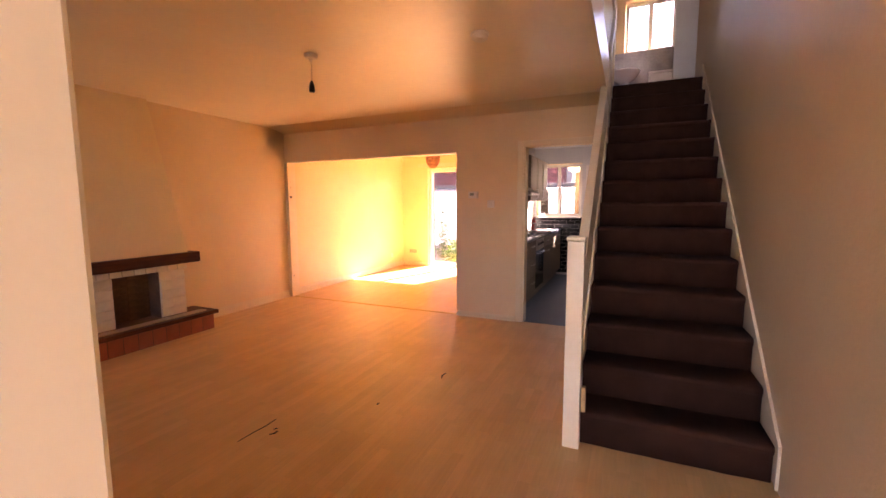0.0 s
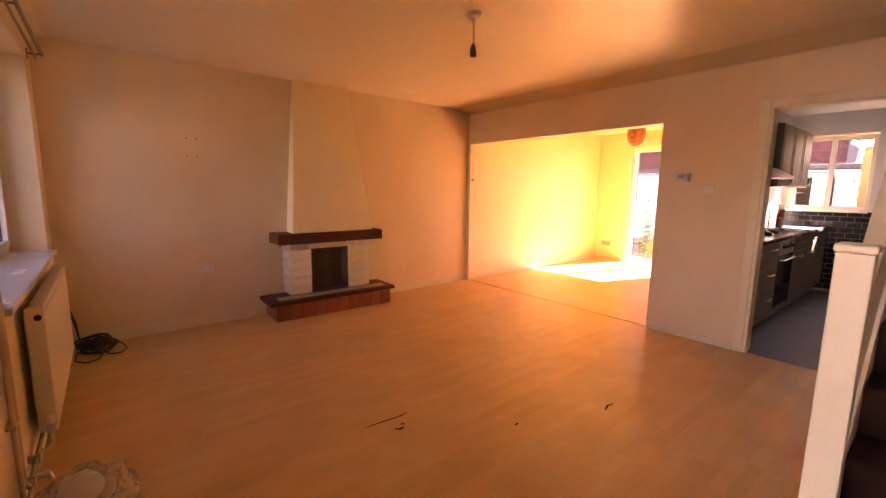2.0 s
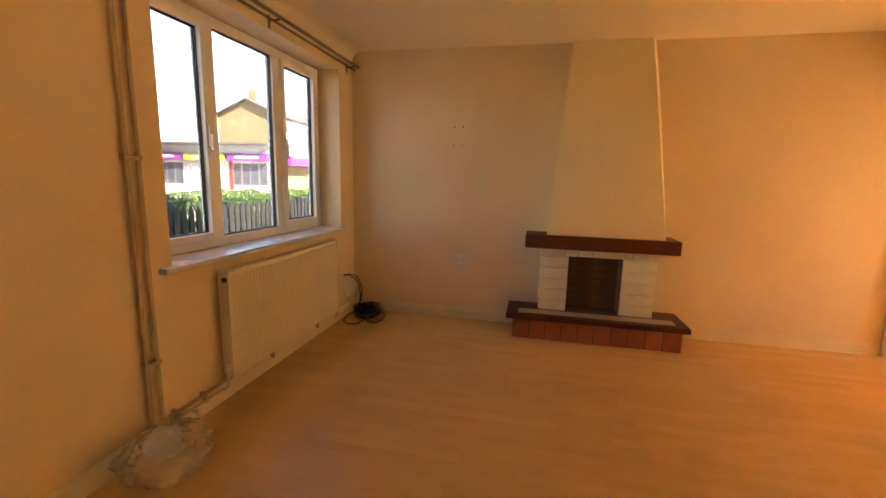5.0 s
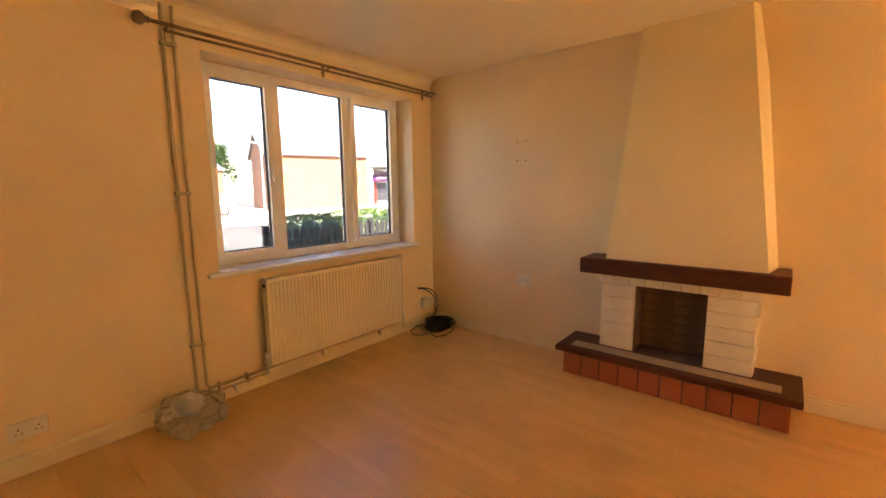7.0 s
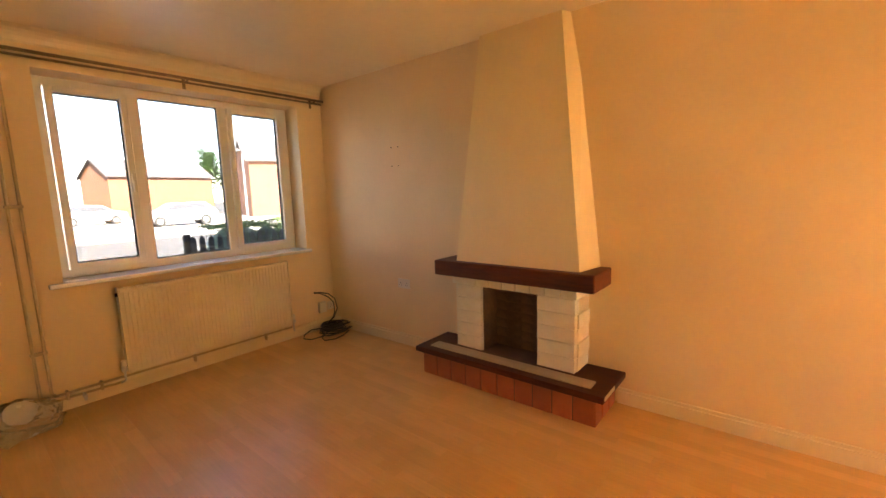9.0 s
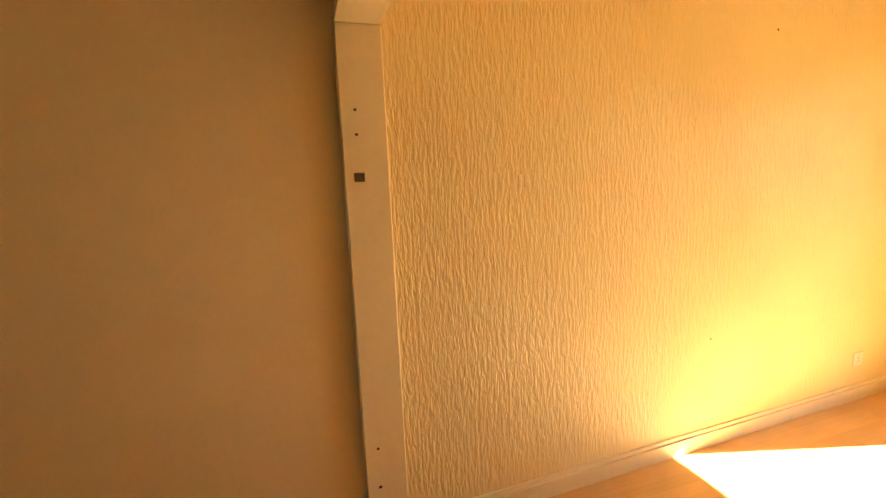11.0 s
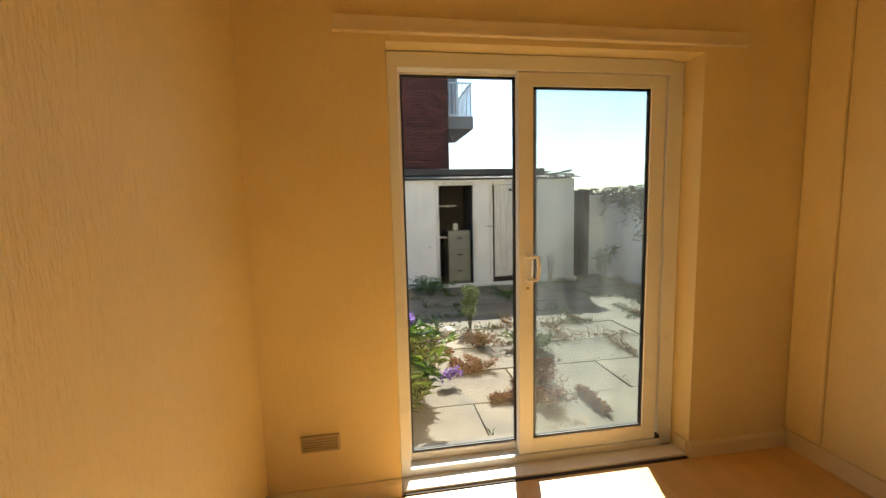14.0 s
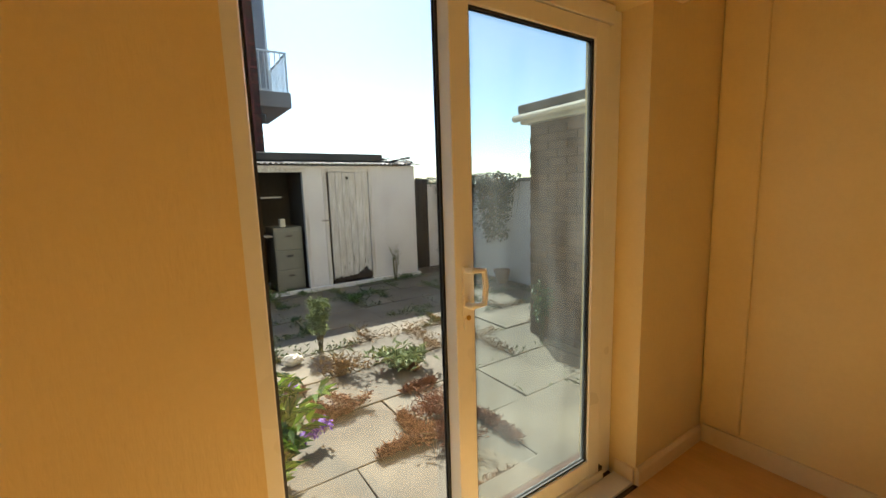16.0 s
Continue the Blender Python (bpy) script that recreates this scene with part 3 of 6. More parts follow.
for x0, x1 in ((-3.215, -2.762), (-4.440, -3.94)):
    casement(win, "sash", x0, x1, fz0 + 0.045, fz1 - 0.045, 0.105, 0.175, 0.042)
    pane(win, x0 + 0.04, x1 - 0.04, fz0 + 0.085, fz1 - 0.085, 0.135, M_GLASSF)
pane(win, -3.867, -3.288, fz0 + 0.048, fz1 - 0.048, 0.125, M_GLASSF)
for x in (-3.196, -3.958):
    bm = box(x - 0.012, x + 0.012, 0.176, 0.190, 1.46, 1.58, 0.003)
    add_box(bm, x - 0.009, x + 0.009, 0.186, 0.204, 1.44, 1.53, 0.004)
    part("handle", bm, M_UPVC, win)
part("window_sill", box(WIN[0] - 0.03, WIN[1] + 0.075, 0.156, YF + 0.045, 0.822, 0.852, 0.006), M_SILL, win, "white tiled window sill")
part("drip_edge", box(WIN[0], WIN[1], YO - 0.04, 0.09, 0.80, 0.85, 0.004), M_UPVC, win)


# ---- radiator ----
def radiator():
    r = thing("radiator", "cream enamelled ribbed panel radiator below the window", "radiator")
    x0, x1, z0, z1, y0, y1 = -4.235, -2.95, 0.15, 0.775, 0.395, 0.455
    bm = bmesh.new()
    out, n = [], 42
    for i in range(n):
        a, w = x0 + 0.02 + (x1 - x0 - 0.04) * i / n, (x1 - x0 - 0.04) / n
        out += [(a, y1 - 0.006), (a + w * 0.2, y1), (a + w * 0.7, y1), (a + w * 0.9, y1 - 0.006)]
    out = [(x0 + 0.004, y1 - 0.012)] + out + [(x1 - 0.004, y1 - 0.012), (x1 - 0.004, y0 + 0.02), (x0 + 0.004, y0 + 0.02)]
    add_prism(bm, out, z0 + 0.03, z1 - 0.035, "z")
    add_box(bm, x0 + 0.004, x1 - 0.004, y0 + 0.02, y1 - 0.004, z0, z0 + 0.032, 0.008)
    add_box(bm, x0 + 0.004, x1 - 0.004, y0 + 0.02, y1 - 0.004, z1 - 0.037, z1 - 0.008, 0.008)
    part("panel", bm, M_RAD, r)
    part("side_cover", box(x1 - 0.003, x1 + 0.005, y0 - 0.01, y1 - 0.002, z0 + 0.01, z1, 0.003), M_RAD, r)
    part("side_cover", box(x0 - 0.005, x0 + 0.003, y0 - 0.01, y1 - 0.002, z0 + 0.01, z1, 0.003), M_RAD, r)
    bm = bmesh.new()
    for i in range(46):
        a = x0 + 0.01 + (x1 - x0 - 0.03) * i / 46
        add_box(bm, a, a + 0.014, y0 + 0.0, y1 - 0.008, z1 - 0.012, z1 - 0.004)
    part("grille", bm, M_RAD, r)
    part("bracket", box(x0 + 0.2, x0 + 0.24, YF, y0 + 0.02, 0.2, 0.7), M_RAD, r)
    part("bracket", box(x1 - 0.24, x1 - 0.2, YF, y0 + 0.02, 0.2, 0.7), M_RAD, r)
    part("bleed_plug", lathe([(0.014, 0), (0.014, 0.012), (0.008, 0.014)], 12, (x1 + 0.005, y0 + 0.035, z1 - 0.05), "x"), M_BLACK, r)
    for x, s in ((x1 + 0.01, 1), (x0 - 0.01, -1)):
        bm = lathe([(0.012, 0), (0.018, 0.01), (0.018, 0.035), (0.012, 0.045)], 12, (x + 0.012 * s, y0 + 0.035, 0.165))
        add_tube(bm, [(x - 0.02 * s, y0 + 0.035, 0.185), (x + 0.03 * s, y0 + 0.035, 0.185)], 0.011)
        add_tube(bm, [(x + 0.012 * s, y0 + 0.035, 0.17), (x + 0.012 * s, y0 + 0.035, 0.105), (x + 0.03 * s, y0 + 0.01, 0.085)], 0.008)
        v = part("valve", bm, M_CHROME, r)
        part("cap", lathe([(0.016, 0.045), (0.019, 0.05), (0.017, 0.085), (0.008, 0.09)], 14, (x + 0.012 * s, y0 + 0.035, 0.165)), M_PLAST, v)


radiator()

# heating pipes up the wall and along the baseboard
pp = thing("heating_pipes", "pair of cream-painted heating pipes clipped to the wall", "pipes")
for x, zb in ((-2.490, 0.085), (-2.545, 0.115)):
    part("riser", tube([(x, YF + 0.03, ZC - 0.01), (x, YF + 0.022, 2.28), (x, YF + 0.022, zb + 0.03), (x - 0.02, YF + 0.03, zb)], 0.0095, 10), M_PIPE, pp, smooth=True)
part("run", tube([(-2.51, YF + 0.030, 0.085), (-2.93, YF + 0.034, 0.085)], 0.0085, 8), M_PIPE, pp, smooth=True)
part("run", tube([(-2.565, YF + 0.030, 0.118), (-4.26, YF + 0.030, 0.118)], 0.0085, 8), M_PIPE, pp, smooth=True)
for z in (0.42, 1.36, 2.2):
    part("clip", box(-2.56, -2.475, YF, YF + 0.033, z - 0.010, z + 0.010, 0.004), M_PIPE, pp)
for x in (-2.62, -2.80, -3.4, -4.0):
    part("clip", box(x - 0.008, x + 0.008, YF, YF + 0.042, 0.07, 0.132, 0.004), M_PIPE, pp)
part("drain_tap", tube([(-2.70, YF + 0.035, 0.085), (-2.70, YF + 0.075, 0.08), (-2.70, YF + 0.085, 0.05)], [0.01, 0.012, 0.007]), M_CHROME, pp)

# curtain pole
cp = thing("curtain_pole", "double bronze curtain pole without curtains above the window", "curtain pole")
part("rod", tube([(-2.42, YF + 0.075, 2.285), (-4.76, YF + 0.075, 2.285)], 0.011, 10), M_BRONZE, cp, smooth=True)
part("rod", tube([(-2.50, YF + 0.040, 2.262), (-4.76, YF + 0.040, 2.262)], 0.008, 8), M_BRONZE, cp, smooth=True)
part("finial", lathe([(0.011, 0.0), (0.02, 0.008), (0.014, 0.018), (0.032, 0.035), (0.036, 0.052), (0.028, 0.072), (0.008, 0.082)], 16, (-2.42, YF + 0.075, 2.285), "x"), M_BRONZE, cp, smooth=True)
for x in (-2.50, -3.55, -4.66):
    bm = box(x - 0.012, x + 0.012, YF, YF + 0.006, 2.22, 2.30, 0.002)
    add_tube(bm, [(x, YF + 0.004, 2.265), (x, YF + 0.08, 2.268)], 0.006)
    part("bracket", bm, M_BRONZE, cp)

# ---- fireplace ----
fp = thing("fireplace", "white-painted brick fireplace with dark wood mantel and tiled hearth", "fireplace")
hb = part("hearth_base", box(-4.86, -4.444, 1.955, 3.240, 0.0, 0.165), M_GROUT, fp)
tile_w = (3.245 - 1.950) / 10
tm = mesh_of("tile", box(-0.012, 0.0, -tile_w / 2 + 0.004, tile_w / 2 - 0.004, 0.004, 0.160, 0.004))
pieces("tile", tm, M_TERRA, [Matrix.Translation((-4.432, 1.950 + tile_w * (i + 0.5), 0)) for i in range(10)], hb)
tm2 = mesh_of("tile", box(-0.055, 0.055, 0.0, 0.012, 0.004, 0.160, 0.004))
pieces("tile", tm2, M_TERRA, [Matrix.Translation((x, 3.239, 0)) for x in (-4.49, -4.61, -4.73)] + [Matrix.Translation((x, 1.944, 0)) for x in (-4.49, -4.61, -4.73)], hb)
# top board in three lengths around a tiled strip
part("hearth_top", box(-4.86, -4.412, 1.885, 3.300, 0.166, 0.207, 0.007), M_MANTEL, fp, "dark-stained wooden hearth edge")
part("hearth_tiles", box(-4.575, -4.475, 1.985, 3.205, 0.2075, 0.217, 0.003), M_HTILE, fp, "beige-brown tile strip")
part("inner_hearth", box(-4.79, -4.58, 2.376, 2.804, 0.2075, 0.213), M_GROUT, fp, "dark firebox floor")
part("worn_edge", prism([(-4.428, 3.3005), (-4.600, 3.3005), (-4.600, 3.3035), (-4.428, 3.3035)], 0.182, 0.206, "z"), M_BRICKW, fp)
# brick pillars
sur = part("surround", box(-4.86, -4.615, 2.165, 2.375, 0.213, 0.700), M_BRICKW, fp)
sur2 = part("surround", box(-4.86, -4.615, 2.805, 3.045, 0.213, 0.700), M_BRICKW, fp)
rng = random.Random(4)
ch = 0.094


def rough_brick(w, h, d):
    bm = box(-d, 0, -w / 2, w / 2, 0, h, 0.0045)
    for v in bm.verts:
        v.co += Vector((rng.uniform(-0.0025, 0.004) if v.co.x > -0.01 else 0, rng.uniform(-0.002, 0.002), rng.uniform(-0.0015, 0.0015)))
    return mesh_of("brick", bm)


for pil, y0, y1, side in ((sur, 2.150, 2.372, -1), (sur2, 2.808, 3.060, 1)):
    kinds = [rough_brick(y1 - y0, ch - 0.004, 0.05) for _ in range(2)]
    for i in range(5):
        pieces("brick", kinds[i % 2], M_BRICKW, [pose(-4.598, (y0 + y1) / 2, 0.216 + ch * i)], pil)
    yk = y0 if side < 0 else y1
    ret = rough_brick(0.20, ch - 0.004, 0.03)
    for i in range(5):
        pieces("brick", ret, M_BRICKW, [pose(-4.735, yk - side * 0.002 + side * (0.012 if i % 2 else 0.006), 0.216 + ch * i, 0, 0, 90 * side)], pil)
lin = part("lintel", box(-4.86, -4.610, 2.135, 3.075, 0.6905, 0.7545), M_BRICKW, fp)
sb = rough_brick(0.10, 0.056, 0.04)
pieces("brick", sb, M_BRICKW, [pose(-4.578, 2.185 + 0.1055 * i, 0.694) for i in range(9)], lin)
# firebox
bm = bmesh.new()
add_box(bm, -4.83, -4.801, 2.373, 2.807, 0.2, 0.70)
part("firebox", bm, M_SOOT, fp, "soot-stained firebox lining")
part("firebox_side", box(-4.86, -4.620, 2.3755, 2.381, 0.214, 0.69), M_SOOT, fp)
part("firebox_side", box(-4.86, -4.620, 2.799, 2.8045, 0.214, 0.69), M_SOOT, fp)
bk = mesh_of("brick", box(0, 0.006, -0.098, 0.098, 0, 0.062, 0.002))
bfire = part("firebox_back", box(-4.8005, -4.790, 2.382, 2.798, 0.214, 0.69), M_SOOT, fp)
pieces("brick", bk, M_SOOT, [pose(-4.790, 2.485 + 0.21 * j, 0.218 + 0.068 * i) for i in range(7) for j in range(2)], bfire)
part("mantel", box(-4.87, -4.522, 2.010, 3.200, 0.756, 0.866, 0.008), M_MANTEL, fp, "dark-stained wooden mantel beam")

# ---- stairs ----
st = thing("staircase", "straight staircase carpeted in dark brown with white strings", "staircase")
RISE, GO, Y0 = 0.196, 0.235, 2.545
def tread():
    """Rounded carpet nosing over a riser, swept across the flight."""
    o = [(-0.012, -RISE + 0.004), (-0.008, -0.05), (-0.022, -0.035), (-0.030, -0.018), (-0.024, -0.004), (-0.008, 0.004), (GO + 0.02, 0.004), (GO + 0.02, -RISE)]
    bm = bmesh.new()
    n = 10
    x0, x1 = XS + 0.022, XR - 0.016
    rows = []
    rg = random.Random(9)
    for k in range(n + 1):
        x = x0 + (x1 - x0) * k / n
        w = [rg.uniform(-0.003, 0.003) for _ in o]
        rows.append([bm.verts.new((x, p[0] + w[i], p[1] + (w[i] * 0.5 if i < 6 else 0))) for i, p in enumerate(o)])
    for a, b in zip(rows, rows[1:]):
        for i in range(len(o)):
            j = (i + 1) % len(o)
            bm.faces.new((a[i], a[j], b[j], b[i]))
    bm.faces.new(rows[0][::-1])
    bm.faces.new(rows[-1])
    bmesh.ops.recalc_face_normals(bm, faces=bm.faces[:])
    me = mesh_of("step", bm)
    me.polygons.foreach_set("use_smooth", [len(p.vertices) == 4 for p in me.polygons])
    return me


pieces("step", tread(), M_CARPET, [Matrix.Translation((0, Y0 + GO * i, RISE * (i + 1) + (-0.004 if i == 13 else 0))) for i in range(14)], st)
sl = RISE / GO
yt = Y0 + GO * 13
def slope(y, up):
    return RISE * (y - Y0) / GO + up


for name, x0, x1, lo, hi, y0, y1, material in (("wall_string", XR - 0.014, XR - 0.0005, -0.10, 0.27, Y0 - 0.06, yt + 0.1, M_TRIM), ("outer_string", XS - 0.012, XS + 0.020, -0.12, 0.26, Y0 + 0.02, yt, M_TRIM)):
    o = [(y0, max(slope(y0, lo), 0.0)), (y1, slope(y1, lo)), (y1, slope(y1, hi)), (y0, slope(y0, hi))]
    part(name, prism(o, x0, x1, "x"), material, st)
o = [(Y0 + 0.02, slope(Y0 + 0.02, 0.24)), (yt, slope(yt, 0.24)), (yt, slope(yt, 0.90)), (Y0 + 0.02, slope(Y0 + 0.02, 0.90))]
part("balustrade_panel", prism(o, XS - 0.004, XS + 0.006, "x"), M_TRIM, st)
o = [(Y0 + 0.01, slope(Y0, 0.885)), (yt, slope(yt, 0.885)), (yt, slope(yt, 0.965)), (Y0 + 0.01, slope(Y0, 0.965))]
bm = prism(o, XS - 0.030, XS + 0.026, "x")
bmesh.ops.bevel(bm, geom=bm.edges[:], offset=0.010, segments=2, affect="EDGES")
part("handrail", bm, M_TRIM, st)
nw = part("newel_post", box(XS - 0.052, XS + 0.036, 2.455, 2.545, 0.0, 1.165, 0.004), M_TRIM, st)
part("newel_cap", box(XS - 0.058, XS + 0.042, 2.449, 2.551, 1.1655, 1.192, 0.008), M_TRIM, nw)
part("under_panel", prism([(Y0 + 0.02, 0.0), (4.828, 0.0), (4.828, slope(4.828, -0.13)), (Y0 + 0.16, 0.0)], XS - 0.010, XS + 0.006, "x"), M_TRIM, st)
part("offcut_block", box(XS + 0.038, XS + 0.062, 2.50, 2.535, 0.20, 0.345, 0.004), pmat("bare_pine", (0.42, 0.25, 0.09), (0.55, 0.35, 0.14), 0.6, 5, 40), st)

# landing balustrade seen up the well
bal = thing("landing_balustrade", "white-painted landing balustrade at the top of the stairs", "balustrade")
part("rail", box(XS - 0.03, XS + 0.02, 4.0, 5.6, ZU + 0.86, ZU + 0.92, 0.01), M_TRIM, bal)
bmh = mesh_of("baluster", box(-0.013, 0.013, -0.013, 0.013, 0, 0.86, 0.003))
pieces("baluster", bmh, M_TRIM, [Matrix.Translation((XS - 0.02, 4.05 + 0.115 * i, ZU)) for i in range(14)], bal)
part("post", box(XS - 0.05, XS + 0.03, 5.60, 5.68, ZU, ZU + 1.05, 0.005), M_TRIM, bal)

# ---- ceiling fittings ----
def pendant():
    p = thing("pendant_lamp", "bare pendant lampholder on a short flex", "lamp")
    x, y = -2.375, 2.60
    part("ceiling_rose", lathe([(0.048, 0), (0.048, -0.012), (0.040, -0.026), (0.014, -0.032), (0.008, -0.045)], 24, (x, y, ZC)), M_PLAST, p, smooth=False)
    part("flex", tube([(x, y, ZC - 0.03), (x + 0.002, y, ZC - 0.11), (x, y, ZC - 0.20)], 0.0035, 6), M_PLAST, p)
    part("lampholder", lathe([(0.006, 0.02), (0.014, 0.0), (0.018, -0.02), (0.020, -0.035), (0.020, -0.055), (0.014, -0.06)], 16, (x, y, ZC - 0.20)), M_BLACK, p, "dark lampholder")


pendant()
sa = thing("smoke_alarm", "round white ceiling smoke alarm", "smoke alarm")
part("base", lathe([(0.058, 0), (0.058, -0.012), (0.05, -0.014)], 24, (-1.155, 2.745, ZC)), M_PLAST, sa)
part("cover", lathe([(0.052, -0.012), (0.05, -0.032), (0.038, -0.042), (0.012, -0.044)], 24, (-1.155, 2.745, ZC)), M_PLAST, sa)


# ---- wall fittings ----
def socket(label, m, double=True):
    """A wall socket: plate facing +y of its own, with rockers and slots."""
    w = 0.146 if double else 0.086
    s = thing("wall_socket", label, "socket")
    part("plate", box(-w / 2, w / 2, 0, 0.010, -0.043, 0.043, 0.004), M_PLAST, s)
    for k in ((-0.036, 0.036) if double else (0,)):
        part("rocker", box(k - 0.006, k + 0.006, 0.010, 0.014, 0.012, 0.030, 0.001), M_PLAST, s)
        bm = box(k - 0.003, k + 0.003, 0.0102, 0.0108, 0.002, 0.010)
        add_box(bm, k - 0.014, k - 0.006, 0.0102, 0.0108, -0.016, -0.012)
        add_box(bm, k + 0.006, k + 0.014, 0.0102, 0.0108, -0.016, -0.012)
        part("pin_slots", bm, M_BLACK, s)
    s.matrix_world = m
    return s


socket("white double wall socket low on the party wall", pose(west(1.41), 1.41, 0.565, 0, 0, -90))
socket("white double wall socket above the baseboard", pose(-1.74, YF, 0.225))
socket("white wall socket beside the cables in the corner", pose(-4.735, YF, 0.225), False)
jb = thing("junction_box", "cream surface-mounted junction box above the baseboard", "junction box")
part("body", box(-4.665, -4.585, YF, YF + 0.034, 0.175, 0.285, 0.004), M_PLAST, jb)
part("lid", box(-4.660, -4.590, YF + 0.0345, YF + 0.040, 0.180, 0.270, 0.002), M_PLAST, jb)
socket("cream wall socket low on the ridged wallpaper", pose(west(7.88), 7.88, 0.27, 0, 0, -90), False)
th = thing("thermostat", "small white room thermostat with grey display", "thermostat")
part("case", box(-1.995, -1.875, YP - 0.026, YP - 0.001, 1.435, 1.515, 0.005), M_PLAST, th)
part("display", box(-1.975, -1.925, YP - 0.0275, YP - 0.0262, 1.468, 1.498), pmat("lcd_grey", (0.25, 0.27, 0.22), (0.32, 0.34, 0.28), 0.2, 5, 60, bump=0), th)
part("dial", lathe([(0.016, 0), (0.014, -0.008), (0.005, -0.009)], 14, (-1.90, YP - 0.026, 1.475), "y"), M_PLAST, th)
sw = thing("light_switch", "white single light switch plate", "light switch")
part("plate", box(-1.763, -1.677, YP - 0.010, YP - 0.001, 1.325, 1.411, 0.004), M_PLAST, sw)
part("rocker", box(-1.731, -1.709, YP - 0.015, YP - 0.0102, 1.345, 1.390, 0.002), M_PLAST, sw)
for y, z in ((1.325, 1.765), (1.405, 1.765), (1.325, 1.605), (1.405, 1.605)):
    tagged(part("screw_hole", lathe([(0.006, -0.004), (0.006, 0.0012), (0.003, 0.0014)], 8, (west(y), y, z), "x"), M_MARK), "dark empty screw hole in the wall", "screw hole", "screw holes of a bracket")
for y, z in ((6.95, 2.13), (6.62, 0.60)):
    tagged(part("nail_hole", lathe([(0.005, -0.004), (0.005, 0.0012), (0.002, 0.0014)], 8, (west(y), y, z), "x"), M_MARK), "small dark nail hole in the wallpaper", "nail hole")

# ---- loose things ----
def coil():
    c = thing("cable_coil", "tangle of black cables on the floor in the corner", "cables")
    rg = random.Random(12)
    cx, cy = -4.61, 0.565
    for k in range(13):
        pts = []
        r = rg.uniform(0.08, 0.15)
        ox, oy = rg.uniform(-0.03, 0.03), rg.uniform(-0.02, 0.02)
        for i in range(36):
            a = i / 36 * math.tau * 2
            rr = r * (1 + 0.14 * math.sin(3 * a + k) + 0.1 * math.sin(a / 2))
            pts.append((cx + ox + rr * math.cos(a) * 1.05, cy + oy + rr * math.sin(a) * 0.85, 0.006 + 0.006 * k + (0.004 + 0.008 * (k % 3)) * (1 + math.sin(a + k * 1.7))))
        part("loop", tube(pts, 0.0055, 6, True), M_BLACK, c, smooth=True)
    for d, lift in ((0.0, 0.0), (0.018, -0.035)):
        arch = [(-4.555, YF + 0.008, 0.392), (-4.60, YF + 0.035, 0.392 + lift * 0.3), (-4.68, YF + 0.055, 0.365 + lift), (-4.745 + d, YF + 0.07, 0.30 + lift), (-4.755 + d * 2, YF + 0.09, 0.20 + lift), (-4.70 + d, YF + 0.10, 0.115), (-4.60, YF + 0.115, 0.075), (-4.52, YF + 0.14, 0.05 + d)]
        part("lead", tube(arch, 0.0055, 6), M_BLACK, c, smooth=True)
    part("lead", tube([(-4.52, 0.52, 0.06), (-4.43, 0.45, 0.055), (-4.35, 0.44, 0.02), (-4.31, 0.50, 0.008), (-4.34, 0.58, 0.008), (-4.44, 0.60, 0.012), (-4.54, 0.57, 0.03)], 0.0055, 6), M_BLACK, c, smooth=True)
    part("lead", tube([(-4.50, 0.60, 0.04), (-4.42, 0.64, 0.010), (-4.40, 0.71, 0.008), (-4.48, 0.755, 0.008), (-4.60, 0.74, 0.012), (-4.70, 0.69, 0.02)], 0.0055, 6), M_BLACK, c, smooth=True)
    part("plug", lathe([(0.009, 0.0), (0.011, 0.006), (0.007, 0.018)], 10, (-4.555, YF - 0.004, 0.392), "y"), M_BLACK, c)


coil()


